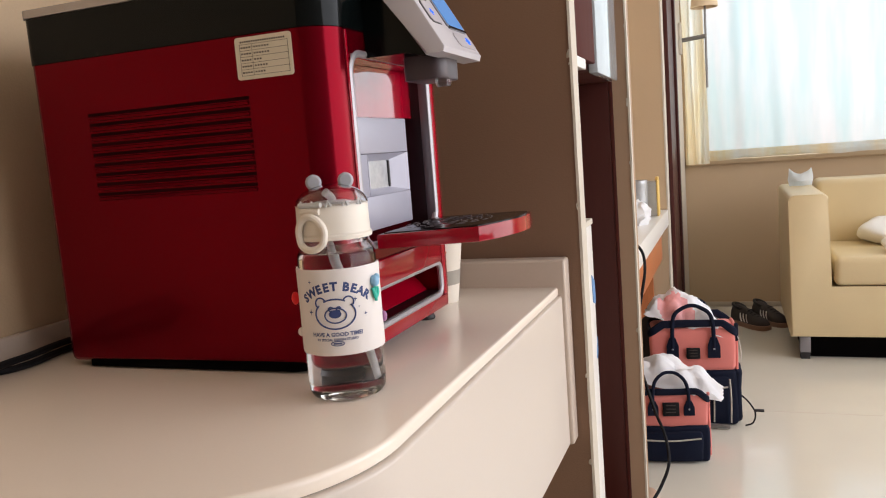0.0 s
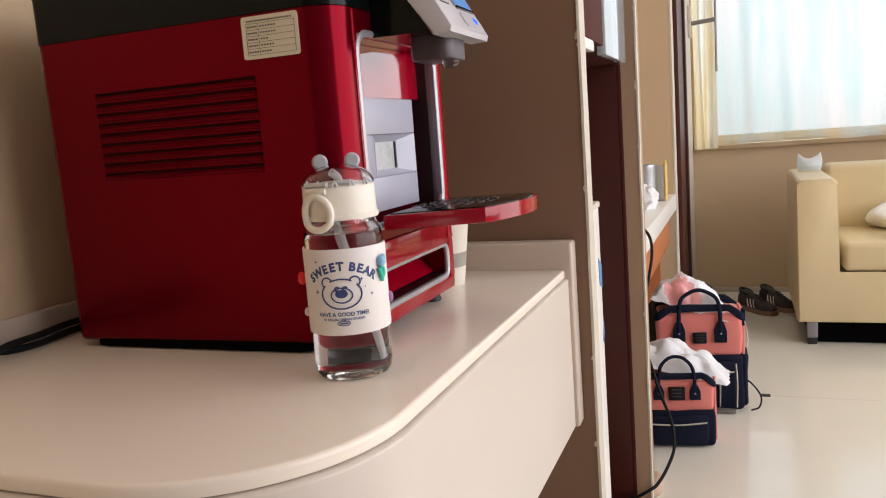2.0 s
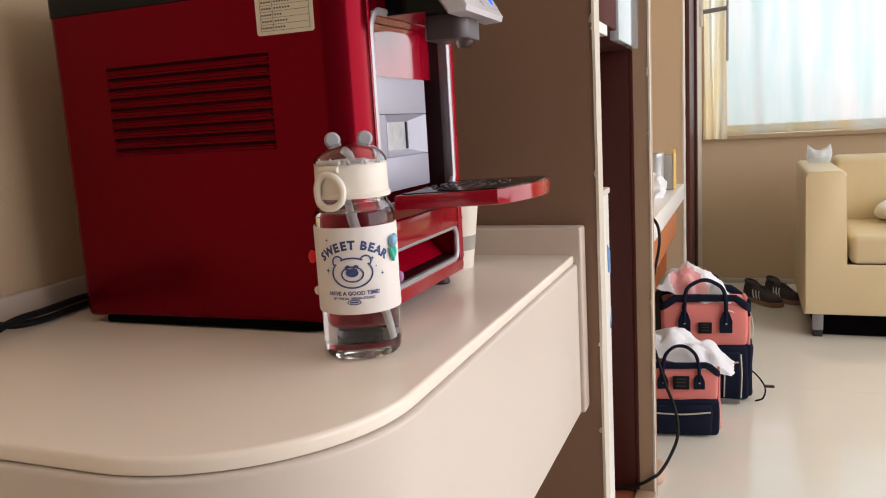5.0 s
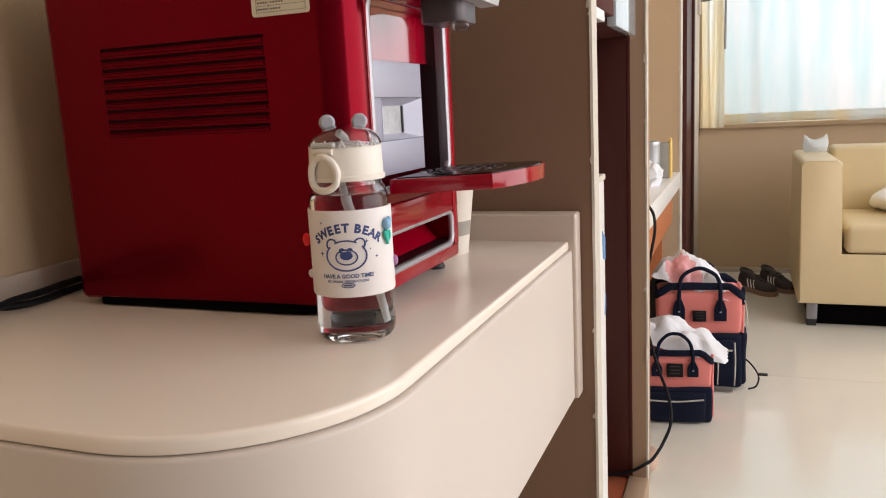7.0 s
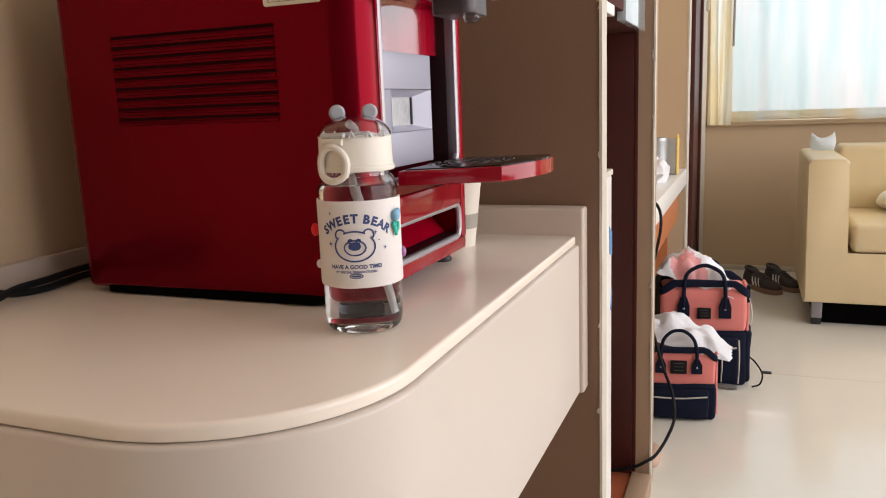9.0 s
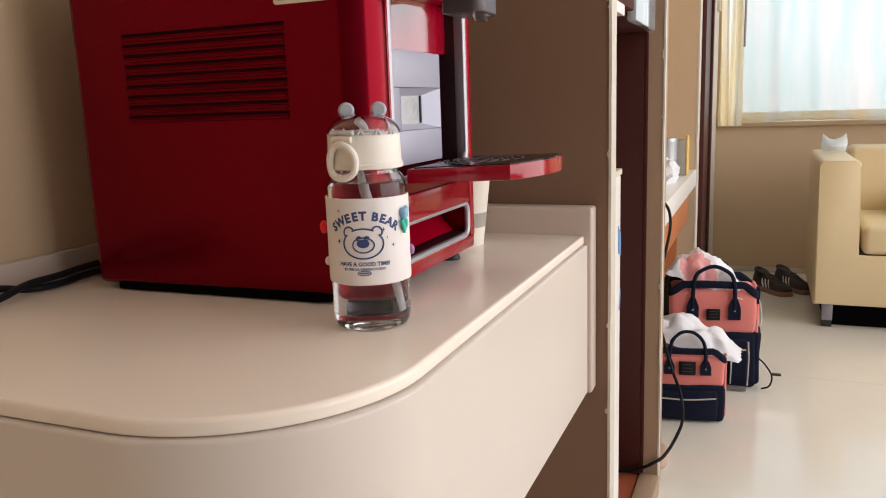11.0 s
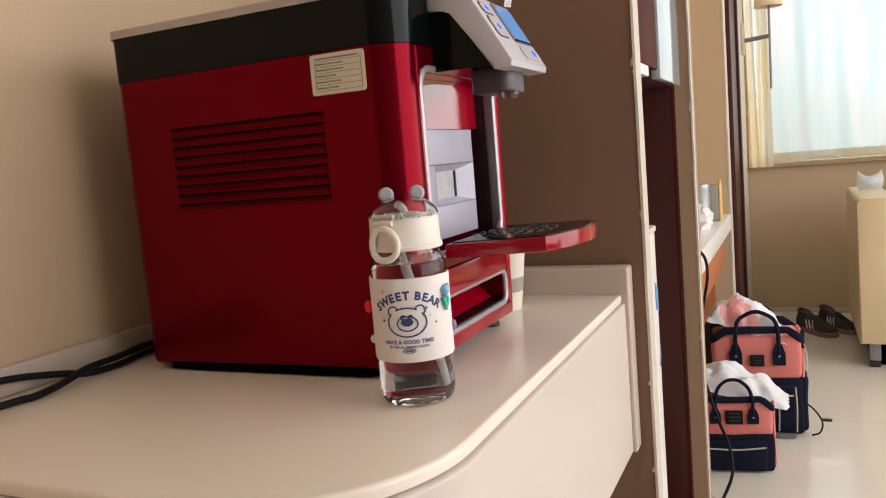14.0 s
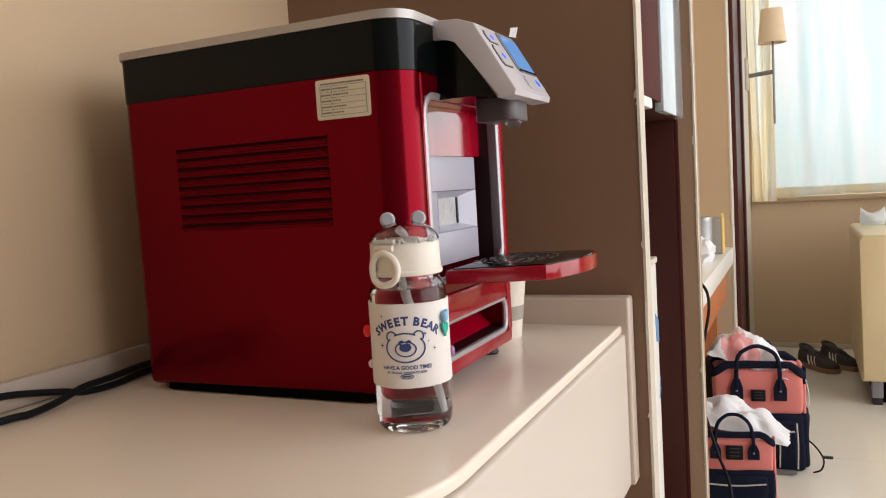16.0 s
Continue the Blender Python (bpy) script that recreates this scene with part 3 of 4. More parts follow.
# ---- shoes ----
def shoe(at, yaw):
    s = thing("sneaker", at, "dark grey running shoe with three light stripes on the floor", "shoe", "pair of shoes")
    m = Matrix.Translation(at) @ Matrix.Rotation(radians(yaw), 4, "Z") @ Matrix.Scale(0.88, 4)
    def ring(t, w, h, base):
        # half widths and heights along the length
        return [(-0.13 + 0.26 * t, w * math.cos(a), base + h * max(0, math.sin(a)) ** 0.8) for a in [math.pi * k / 10 for k in range(11)]]
    bm = bmesh.new()
    prof = [(0, 0.024, 0.062), (0.04, 0.033, 0.082), (0.15, 0.037, 0.088), (0.3, 0.037, 0.080), (0.45, 0.039, 0.072), (0.6, 0.044, 0.056), (0.75, 0.046, 0.042), (0.88, 0.042, 0.034), (0.97, 0.028, 0.022), (1.0, 0.012, 0.010)]
    rings = [[bm.verts.new(p) for p in ring(t, w, h, 0.024)] for t, w, h in prof]
    for a, b in zip(rings, rings[1:]):
        for k in range(10):
            bm.faces.new((a[k], a[k + 1], b[k + 1], b[k]))
    bm.faces.new(rings[0]), bm.faces.new(rings[-1][::-1])
    part("upper", moved(bm, m), SHOE, s)
    out = [(-0.134 + 0.27 * t, w * 1.06) for t, w, h in prof]
    part("sole", moved(prism(out + [(x, -y) for x, y in out[::-1]], "z", 0, 0.026, bevel=0.004), m), SOLE, s, "brown rubber sole")
    part("collar", moved(tube([(-0.085 + 0.042 * math.cos(a), 0.026 * math.sin(a), 0.100 - 0.012 * math.cos(a)) for a in [2 * math.pi * k / 16 for k in range(16)]], 0.008, 6, loop=True), m), MATTE, s)
    for k in range(3):
        for side in (-1, 1):
            x = -0.02 + 0.024 * k
            part("stripe", moved(tube([(x, side * 0.0425, 0.03), (x - 0.012, side * 0.0395, 0.05), (x - 0.022, side * 0.030, 0.072)], 0.0045, 6, flat=0.6), m), WHITEC, s)
    for k in range(4):
        part("lace", moved(tube([(0.0 + 0.02 * k, -0.02, 0.088 - 0.009 * k), (0.006 + 0.02 * k, 0, 0.096 - 0.009 * k), (0.0 + 0.02 * k, 0.02, 0.088 - 0.009 * k)], 0.0028, 6), m), MATTE, s)
shoe((0.006, 4.135, 0), -50)
shoe((0.100, 4.205, 0), -54)

# ---- bags ----
def carry_bag(name, at, w, d, h, yaw, low, label, rise=1.21):
    """A soft pink and navy bag with a framed mouth, two round handles, a badge and a zipped pocket."""
    b = thing(name, at, label, "bag", "pink and navy bags")
    m = Matrix.Translation(at) @ Matrix.Rotation(radians(yaw), 4, "Z")
    k = w / 0.28
    bm = box(-w / 2, w / 2, -d / 2, d / 2, low, h - 0.030 * k, 0.018 * k, 3)
    roughen(bm, 0.006, 14, 3)
    part("body", moved(bm, m), PINK, b, "coral pink canvas body")
    bm = box(-w / 2 - 0.002, w / 2 + 0.002, -d / 2 - 0.006, d / 2 + 0.003, 0.0, low + 0.006, 0.016 * k, 3)
    part("base", moved(roughen(bm, 0.004, 14, 3), m), NAVY, b, "navy canvas base")
    part("pocket", moved(roughen(box(-w * 0.43, w * 0.40, -d / 2 - 0.022, -d / 2, 0.006, low * 0.93, 0.010, 2), 0.004, 16, 2), m), NAVY, b, "navy front pocket")
    part("zip", moved(tube(smooth_line([(-w * 0.42, -d / 2 - 0.0235, low * 0.72), (0, -d / 2 - 0.026, low * 0.70), (w * 0.38, -d / 2 - 0.0235, low * 0.76)]), 0.0032 * k, 6), m), ZIP, b, "pale zip")
    part("side_panel", moved(roughen(box(w / 2 - 0.004, w / 2 + 0.007, -d / 2 + 0.012, d / 2 - 0.012, 0.01, h * 0.93, 0.006), 0.003, 15, 2), m), PINK, b)
    loop = rounded(-w / 2 - 0.002, w / 2 + 0.002, -d / 2 - 0.001, d / 2 + 0.001, (0.02 * k,) * 4, 5)
    ring = [(x, y, h - 0.012 * k - 0.030 * k * max(0, abs(x) / (w / 2) - 0.62) / 0.38) for x, y in loop for _ in (0,)]
    full = []
    for q0, q1 in zip(ring, ring[1:] + ring[:1]):
        n = max(1, int((Vector(q1) - Vector(q0)).length / 0.012))
        for i in range(n):
            x, y = q0[0] + (q1[0] - q0[0]) * i / n, q0[1] + (q1[1] - q0[1]) * i / n
            full.append((x, y, h - 0.012 * k - 0.034 * k * max(0, abs(x) / (w / 2) - 0.7) / 0.3))
    part("rim", moved(roughen(tube(full, 0.0065 * k, 8, flat=2.0, loop=True), 0.003, 14), m), NAVY, b, "navy framed mouth")
    for side in (-1, 1):
        y = side * (d / 2 + 0.007)
        pts = [(-w * 0.24, y, h * 0.72), (-w * 0.235, y, h * 0.95), (-w * 0.2, y - side * 0.01, h * (rise * 0.5 + 0.49)), (-w * 0.1, y - side * 0.015, h * (rise - 0.02)), (0, y - side * 0.018, h * rise), (w * 0.1, y - side * 0.015, h * (rise - 0.02)), (w * 0.2, y - side * 0.01, h * (rise * 0.5 + 0.49)), (w * 0.235, y, h * 0.95), (w * 0.24, y, h * 0.72)]
        hd = part("handle", moved(tube(smooth_line(pts, 5), 0.0068 * k, 8), m), NAVY, b)
        for x in (-w * 0.24, w * 0.24):
            part("tab", moved(prism([(x - 0.02 * k, h * 0.65), (x + 0.02 * k, h * 0.65), (x + 0.02 * k, h * 0.76), (x + 0.010 * k, h * 0.84), (x - 0.010 * k, h * 0.84), (x - 0.02 * k, h * 0.76)], "y", y - 0.004, y + 0.004), m), NAVY, hd)
            part("stud", moved(ellipsoid((x, y + side * 0.005, h * 0.735), 0.004 * k, 0.002, 0.004 * k, 10, 6), m), CHROME, hd)
    g = 1.4 * k if w < 0.25 else k     # the badge is as large on the small bag
    bd = part("badge", moved(box(-0.022 * g, 0.022 * g, -d / 2 - 0.010, -d / 2 - 0.002, h * 0.64, h * 0.64 + 0.038 * g, 0.002), m), RUBBER, b, "small black badge")
    for i in range(3):
        part("mark", moved(box(-0.013 * g, 0.013 * g, -d / 2 - 0.0112, -d / 2 - 0.0095, h * 0.64 + (0.010 + 0.010 * i) * g, h * 0.64 + (0.012 + 0.010 * i) * g), m), INK, bd)
    return b
carry_bag("carry_bag", (-0.256, 2.495, 0), 0.212, 0.14, 0.222, 9, 0.104, "small coral pink and navy bag standing on the floor")
big = carry_bag("carry_bag", (-0.202, 2.812, 0), 0.268, 0.15, 0.355, 7, 0.180, "large coral pink and navy backpack bag on the floor", 1.13)
for x in (-0.135, -0.083):
    part("zip", tube(smooth_line([(x, 2.722, 0.165), (x + 0.003, 2.718, 0.10), (x + 0.001, 2.721, 0.02)]), 0.0026, 6), ZIP, big, "pale zip")
part("zip_puller", ellipsoid((-0.135, 2.717, 0.150), 0.004, 0.003, 0.009, 10, 6), CHROME, big)
part("side_pocket", roughen(box(-0.078, -0.048, 2.755, 2.87, 0.012, 0.185, 0.013, 3), 0.005, 18, 2), NAVY, big, "navy side pocket")
part("bottom_trim", roughen(box(-0.205, -0.085, 2.705, 2.716, 0.004, 0.018, 0.003), 0.002, 20), GREYM, big, "grey reinforced bottom edge")
part("end_tab", roughen(box(-0.066, -0.054, 2.762, 2.782, 0.280, 0.338, 0.004), 0.002, 30), NAVY, big, "navy tab at the end of the mouth")
part("drawstring", tube(smooth_line([(-0.057, 2.765, 0.30), (-0.050, 2.755, 0.275), (-0.046, 2.755, 0.24), (-0.048, 2.757, 0.214)]), 0.0013, 6), WHITEC, big, "thin white string")
# loose strap of the large bag
strap = thing("bag_strap", (0.0, 2.74, 0), "loose black bag strap lying on the floor", "strap")
part("webbing", tube(smooth_line([(-0.070, 2.80, 0.10), (-0.036, 2.77, 0.085), (-0.010, 2.75, 0.05), (-0.016, 2.74, 0.018), (-0.04, 2.74, 0.006)]), 0.0028, 6), RUBBER, strap)
part("buckle", box(-0.014, 0.018, 2.742, 2.756, 0.052, 0.059, 0.002), MATTE, strap)
def draped_bag(name, at, w, d, h, label, seed, tilt=0.0, print_at=None):
    """A thin plastic bag in pointed crumples, lying over what is below it."""
    t = thing(name, at, label, "plastic bag")
    bm = bmesh.new()
    n = 34
    grid = []
    for j in range(n + 1):
        row = []
        for i in range(n + 1):
            u, v = i / n * 2 - 1, j / n * 2 - 1
            q = Vector((u * 2.1 + seed, v * 2.1, seed))
            r = max(abs(u), abs(v))
            z = h * (0.7 * (1 - r ** 2) + 0.55 * abs(noise.noise(q)) + 0.14 * abs(noise.noise(q * 3.1)) + 0.04 * noise.noise(q * 8))
            edge = 1 + 0.07 * noise.noise(Vector((u * 3, v * 3, seed + 5)))
            row.append(bm.verts.new((at[0] + u * w / 2 * edge, at[1] + v * d / 2 * edge, at[2] + z * (1 - 0.85 * r ** 6) + tilt * u * w / 2)))
        grid.append(row)
    for a, b in zip(grid, grid[1:]):
        for i in range(n):
            f = bm.faces.new((a[i], a[i + 1], b[i + 1], b[i]))
            if print_at:
                c = f.calc_center_median()
                f.material_index = 1 if (c.x - print_at[0]) ** 2 / print_at[2] ** 2 + (c.y - print_at[1]) ** 2 / print_at[3] ** 2 < 1 else 0
    part("film", bm, [BAGW, BAGR], t, angle=50)
draped_bag("plastic_bag", (-0.252, 2.52, 0.212), 0.30, 0.15, 0.080, "crumpled white plastic bag in the small bag's mouth", 3.3, -0.22)
draped_bag("plastic_bag", (-0.222, 2.812, 0.330), 0.25, 0.13, 0.11, "crumpled white plastic bag with pink print in the large bag", 7.9, -0.3, (-0.245, 2.768, 0.060, 0.024))
crumple("dark_bag", (-0.262, 3.02, 0), 0.18, 0.10, 0.235, MATTE, "dark backpack slumped behind the pink bags", "backpack", 0.03, 6)
crumple("slipper", (-0.284, 2.13, 0), 0.024, 0.06, 0.022, mat("beige_slipper", (0.55, 0.38, 0.28), 0.8, vary=0.1, scale=30), "beige slipper on the floor behind the pier", "slipper", 0.008, 12)

# ---- the desk ----
DX, DY, DZ = -0.3000, 0.512, 0.75
R = 0.16
UP = 1.250     # front of the upstand at the desk's end
def eased(outline, z0, z1, top, low, n=4):
    """A slab with rounded upper and lower edges, each with its own radius."""
    bm = bmesh.new()
    k = len(outline)
    tang = [(Vector(outline[(i + 1) % k]) - Vector(outline[i - 1])).normalized() for i in range(k)]
    side = [Vector((t.y, -t.x)) for t in tang]
    levels = [(low * (1 - math.sin(q)), z0 + low * (1 - math.cos(q))) for q in [math.pi / 2 * i / n for i in range(n + 1)]]
    levels += [(top * (1 - math.cos(q)), z1 - top * (1 - math.sin(q))) for q in [math.pi / 2 * i / n for i in range(n + 1)]]
    rings = [[bm.verts.new((p[0] - d.x * inset, p[1] - d.y * inset, z)) for p, d in zip(outline, side)] for inset, z in levels]
    for q0, q1 in zip(rings, rings[1:]):
        for i in range(k):
            bm.faces.new((q0[i], q0[(i + 1) % k], q1[(i + 1) % k], q1[i]))
    bm.faces.new(rings[0]), bm.faces.new(rings[-1][::-1])
    return bm
def desk():
    d = thing("desk", (-0.58, 0.9, 0), "cream built-in desk with a rounded front corner", "desk")
    part("top", eased(rounded(X0 + 0.001, DX, DY, UP + 0.01, (0, R, 0, 0), 28), DZ - 0.0122, DZ, 0.0042, 0.0016), STONE, d, "smooth cream desk top")
    part("joint", prism(rounded(X0 + 0.002, DX - 0.0022, DY + 0.0022, UP + 0.009, (0, R - 0.002, 0, 0), 28), "z", DZ - 0.0136, DZ - 0.0118), GREYBAND, d, "thin dark joint under the top")
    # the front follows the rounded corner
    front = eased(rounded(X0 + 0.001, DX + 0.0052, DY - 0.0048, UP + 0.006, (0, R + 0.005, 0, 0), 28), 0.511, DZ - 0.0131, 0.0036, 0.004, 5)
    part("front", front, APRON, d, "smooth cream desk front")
    part("upstand", box(X0 + 0.013, DX + 0.0118, UP, P1 - 0.0015, 0.5112, DZ + 0.0405, 0.0045, 4), UPSTAND, d, "low upstand in shade-toned tan, running down as an end panel")
    part("upstand", box(X0 + 0.0015, X0 + 0.0125, DY + 0.002, P1 - 0.002, DZ + 0.0005, DZ + 0.0325, 0.003), UPSTAND, d, "low upstand along the wall in shade-toned tan")
desk()

# ---- ice dispenser ----
MX0, MX1, MY0, MY1, MZ0 = -0.762, -0.400, 0.803, 1.070, 0.7565
RX = -0.434
OY0, OY1, OTOP = 0.846, 1.045, 1.0585
def dispenser():
    m = thing("ice_dispenser", (-0.58, 0.93, DZ), "metallic red ice dispenser with a black band on the desk", "ice dispenser")
    def outline(cut=None, grow=0.0):
        p = rounded(MX0 - grow, MX1 + grow, MY0 - grow, MY1 + grow, (0.012, 0.034, 0.008, 0.012), 10)
        if cut:
            y0, y1, x = cut
            k = max(i for i, q in enumerate(p) if q[1] < 0.9 and q[0] > -0.45)
            p[k + 1:k + 1] = [(MX1 + grow, y0), (x, y0), (x, y1), (MX1 + grow, y1)]
        return p
    # the shell, level by level, so that the openings are real
    for cut, z0, z1 in (((0.852, OY1, -0.47), 0.786, 0.823), (None, 0.823, 0.866), ((OY0, OY1, RX), 0.866, OTOP), (None, OTOP, 1.081)):
        part("shell", prism(outline(cut), "z", z0, z1), RED, m, "metallic red shell")
    # the bottom edge is rounded and rises a little towards the front
    low = eased(outline(), MZ0, 0.786, 0.0, 0.007, 4)
    for v in low.verts:
        v.co.z += (0.786 - v.co.z) / (0.786 - MZ0) * (0.003 * max(0.0, (v.co.x - MX0) / (MX1 - MX0)) + 0.006 * max(0.0, (v.co.x - MX1 + 0.05) / 0.05) ** 2)
    part("shell", low, RED, m, "metallic red shell")
    part("base", prism(rounded(MX0 + 0.026, MX1 - 0.045, MY0 + 0.001, MY1 - 0.045, (0.01, 0.03, 0.02, 0.01)), "z", DZ + 0.0020, 0.7620), VOID, m)
    for x in (MX0 + 0.05, MX1 - 0.026):
        for y in (MY0 + 0.035, MY1 - 0.022):
            part("foot", lathe([(0, 0), (0.011, 0), (0.012, 0.002), (0.010, 0.0065), (0, 0.0065)], (x, y, DZ), 16), MATTE, m)
    part("band", prism(outline(None, 0.0008), "z", 1.0815, 1.1295), BLACK, m, "glossy black band")
    part("lid", prism(outline(None, 0.0025), "z", 1.130, 1.1385, bevel=0.0022), LIDM, m, "silver lid")
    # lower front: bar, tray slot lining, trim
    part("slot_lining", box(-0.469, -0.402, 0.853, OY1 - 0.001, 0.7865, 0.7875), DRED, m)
    part("slot_back", prism([(-0.469, 0.7885), (-0.42, 0.7885), (-0.452, 0.8225), (-0.469, 0.8225)], "y", 0.854, OY1 - 0.001), REDG, m)
    part("lower_bar", box(MX1 - 0.004, MX1 + 0.004, 0.846, OY1 - 0.004, 0.8245, 0.853, 0.002), REDG, m)
    # chrome trim round the openings
    def trim(y0, y1, z0, z1, r, w, open_top=False):
        out = [(p[0], p[1]) for p in rounded(y0, y1, z0, z1, (r, r, r, r), 8)]
        return [(MX1 - 0.0016, y, z) for y, z in out]
    part("trim", tube(trim(OY0 - 0.0015, OY1 + 0.0005, 0.868, OTOP + 0.001, 0.022, 0.006), 0.0040, 10, loop=True, up=(1, 0, 0)), TRIMM, m, "polished trim")
    part("trim", tube(trim(0.850, OY1 + 0.001, 0.783, 0.8235, 0.012, 0.006), 0.0036, 10, loop=True, up=(1, 0, 0)), TRIMM, m, "polished trim")
    # added strips of brighter gloss red round the openings: window light as colour
    for y0, y1, z0, z1 in ((0.8380, 1.0600, 0.7665, 0.7805), (1.0500, 1.0635, 0.7810, 1.0800), (0.8372, 0.8410, 0.7810, 1.0800)):
        part("front_strip", box(MX1 - 0.001, MX1 + 0.0011, y0, y1, z0, z1, 0.0008), REDG, m, "brighter glossy red strip for the lit front")
    # back of the recess
    part("red_panel", prism([(RX, OY0 + 0.001), (RX + 0.003, OY0 + 0.001), (RX + 0.0118, OY1 - 0.003), (RX, OY1 - 0.003)], "z", 1.0005, 1.0545), PANELRED, m, "glossy red panel")
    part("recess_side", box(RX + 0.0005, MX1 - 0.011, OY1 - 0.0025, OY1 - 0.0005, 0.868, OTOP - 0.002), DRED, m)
    part("side_trim", box(MX1 - 0.0105, MX1 + 0.0005, OY1 - 0.004, OY1 - 0.0005, 0.868, OTOP - 0.002, 0.0008), INTRIM, m, "dark grey inner trim")
    part("recess_top", box(RX + 0.0005, MX1 - 0.003, OY0 + 0.001, OY1 - 0.003, 1.0550, 1.0582), REDG, m)
    part("panel", box(RX, RX + 0.016, OY0 + 0.001, 1.0125, 0.9612, 0.9995, 0.0010), SILVER, m)
    part("panel", box(RX, RX + 0.016, OY0 + 0.001, 1.0125, 0.8795, 0.9158, 0.0010), SILVER, m)
    # middle panel with a window set deep between four sloping sides
    part("panel", box(RX, RX + 0.0155, OY0 + 0.001, 0.903, 0.9162, 0.9608, 0.0006), SILVER, m)
    outer = [(0.9032, 0.9162), (1.0125, 0.9162), (1.0125, 0.9608), (0.9032, 0.9608)]
    inner = [(0.9350, 0.9222), (0.9860, 0.9222), (0.9860, 0.9530), (0.9350, 0.9530)]
    bm = bmesh.new()
    vo, vi, vb = ([bm.verts.new((x, y, z)) for y, z in q] for x, q in ((RX + 0.0155, outer), (RX + 0.0012, inner), (RX, outer)))
    for i in range(4):
        j = (i + 1) % 4
        bm.faces.new((vo[i], vo[j], vi[j], vi[i])), bm.faces.new((vo[i], vb[i], vb[j], vo[j]))
    part("window_surround", bm, SILVER, m, "sloping grey surround", angle=10)
    iw = part("ice_window", box(RX + 0.0002, RX + 0.0012, 0.9345, 0.9865, 0.9218, 0.9535), ICE, m, "small clear ice window")
    part("window_edge", box(RX + 0.0012, RX + 0.0030, 0.9825, 0.9858, 0.9224, 0.9528), MATTE, iw)
    # dispensing arm
    ay0, ay1 = 0.874, 0.992
    side = [(MX1 - 0.004, 1.1365), (-0.372, 1.1345), (-0.354, 1.128), (-0.3125, 1.058), (-0.314, 1.0525), (-0.333, 1.0515), (-0.3735, 1.113), (-0.382, 1.1165), (MX1 - 0.004, 1.1165)]
    part("arm", prism(side, "y", ay0, ay1, bevel=0.0025), ARMS, m, "silver grey dispensing arm")
    under = [(MX1 + 0.001, 1.116), (-0.383, 1.116), (-0.3745, 1.1125), (-0.3345, 1.052), (-0.352, 1.056), (MX1 + 0.001, 1.056)]
    part("arm_core", prism(under, "y", ay0 + 0.006, ay1 - 0.006), BLACK, m)
    sp = part("spout", prism(rounded(-0.371, -0.327, 0.905, 0.963, (0.006, 0.016, 0.016, 0.006)), "z", 1.0315, 1.0555, bevel=0.0015), GREYP, m, "dark grey spout")
    part("outlet", lathe([(0, 0), (0.007, 0), (0.009, 0.004), (0.009, 0.008), (0, 0.008)], (-0.34, 0.94, 1.0250), 18), GLASS, sp)
    # sloping control face: from top edge a to bottom edge b
    a, b = Vector((-0.354, 0, 1.128)), Vector((-0.3125, 0, 1.058))
    down = (b - a)
    out = Vector((-down.z, 0, down.x)).normalized()
    if out.x < 0:
        out = -out
    def plate(name, y0, y1, s0, s1, lift, material, parent=m, label=""):
        bm = bmesh.new()
        low = [a + down * s + out * -0.0004 for s in (s0, s1)]
        q = [Vector((low[0].x, y0, low[0].z)), Vector((low[1].x, y0, low[1].z)), Vector((low[1].x, y1, low[1].z)), Vector((low[0].x, y1, low[0].z))]
        vb, vt = [bm.verts.new(p) for p in q], [bm.verts.new(p + out * (lift + 0.0004)) for p in q]
        bm.faces.new(vb), bm.faces.new(vt[::-1])
        for i in range(4):
            bm.faces.new((vb[i], vb[(i + 1) % 4], vt[(i + 1) % 4], vt[i]))
        bmesh.ops.bevel(bm, geom=[e for e in bm.edges if abs((e.verts[0].co - e.verts[1].co).dot(out)) > lift * 0.5], offset=0.003, segments=3, affect="EDGES")
        return part(name, bm, material, parent, label)
    bez = plate("screen_bezel", 0.928, 0.986, 0.03, 0.66, 0.0012, CHROME)
    plate("screen", 0.932, 0.982, 0.07, 0.62, 0.0018, SCREEN, bez, "blue lit screen")
    plate("screen_edge", 0.931, 0.983, 0.625, 0.652, 0.0022, BLACK, bez)
    for s0, s1 in ((0.10, 0.26), (0.32, 0.62)):
        k = plate("button", 0.886, 0.914, s0, s1, 0.0014, ARMS)
        plate("button_gap", 0.885, 0.9155, s0 - 0.012, s1 + 0.012, 0.0006, MATTE, k)
        mid = (s0 + s1) / 2
        plate("icon", 0.897, 0.906, mid - 0.045, mid + 0.045, 0.0018, BLUE, k)
    k = plate("button", 0.930, 0.985, 0.72, 0.93, 0.0012, ARMS)
    plate("icon", 0.962, 0.974, 0.76, 0.86, 0.0018, BLUE, k)
    e = a + down * 0.02 + out * 0.0025
    bm = bmesh.new()
    q = [Vector((e.x, 0.972, e.z)), Vector((e.x + 0.002, 0.989, e.z + 0.001)), Vector((e.x + 0.004, 0.992, e.z + 0.013)), Vector((e.x + 0.001, 0.975, e.z + 0.010))]
    bm.faces.new([bm.verts.new(v) for v in q])
    bmesh.ops.solidify(bm, geom=bm.faces[:], thickness=0.0004)
    part("screen_film", bm, STRAW, bez, "peeling clear screen film")
    # drip tray
    front = [(-0.285 + 0.020 * math.sin(math.pi * (0.05 + 0.9 * i / 12)) * 0.75 + 0.012 * i / 12, 0.877 + 0.126 * i / 12) for i in range(13)]
    shape = [(MX1 + 0.0045, 0.862)] + [(front[0][0] - 0.006, 0.8655)] + front + [(front[-1][0] - 0.012, 1.011), (MX1 + 0.0045, 1.030)]
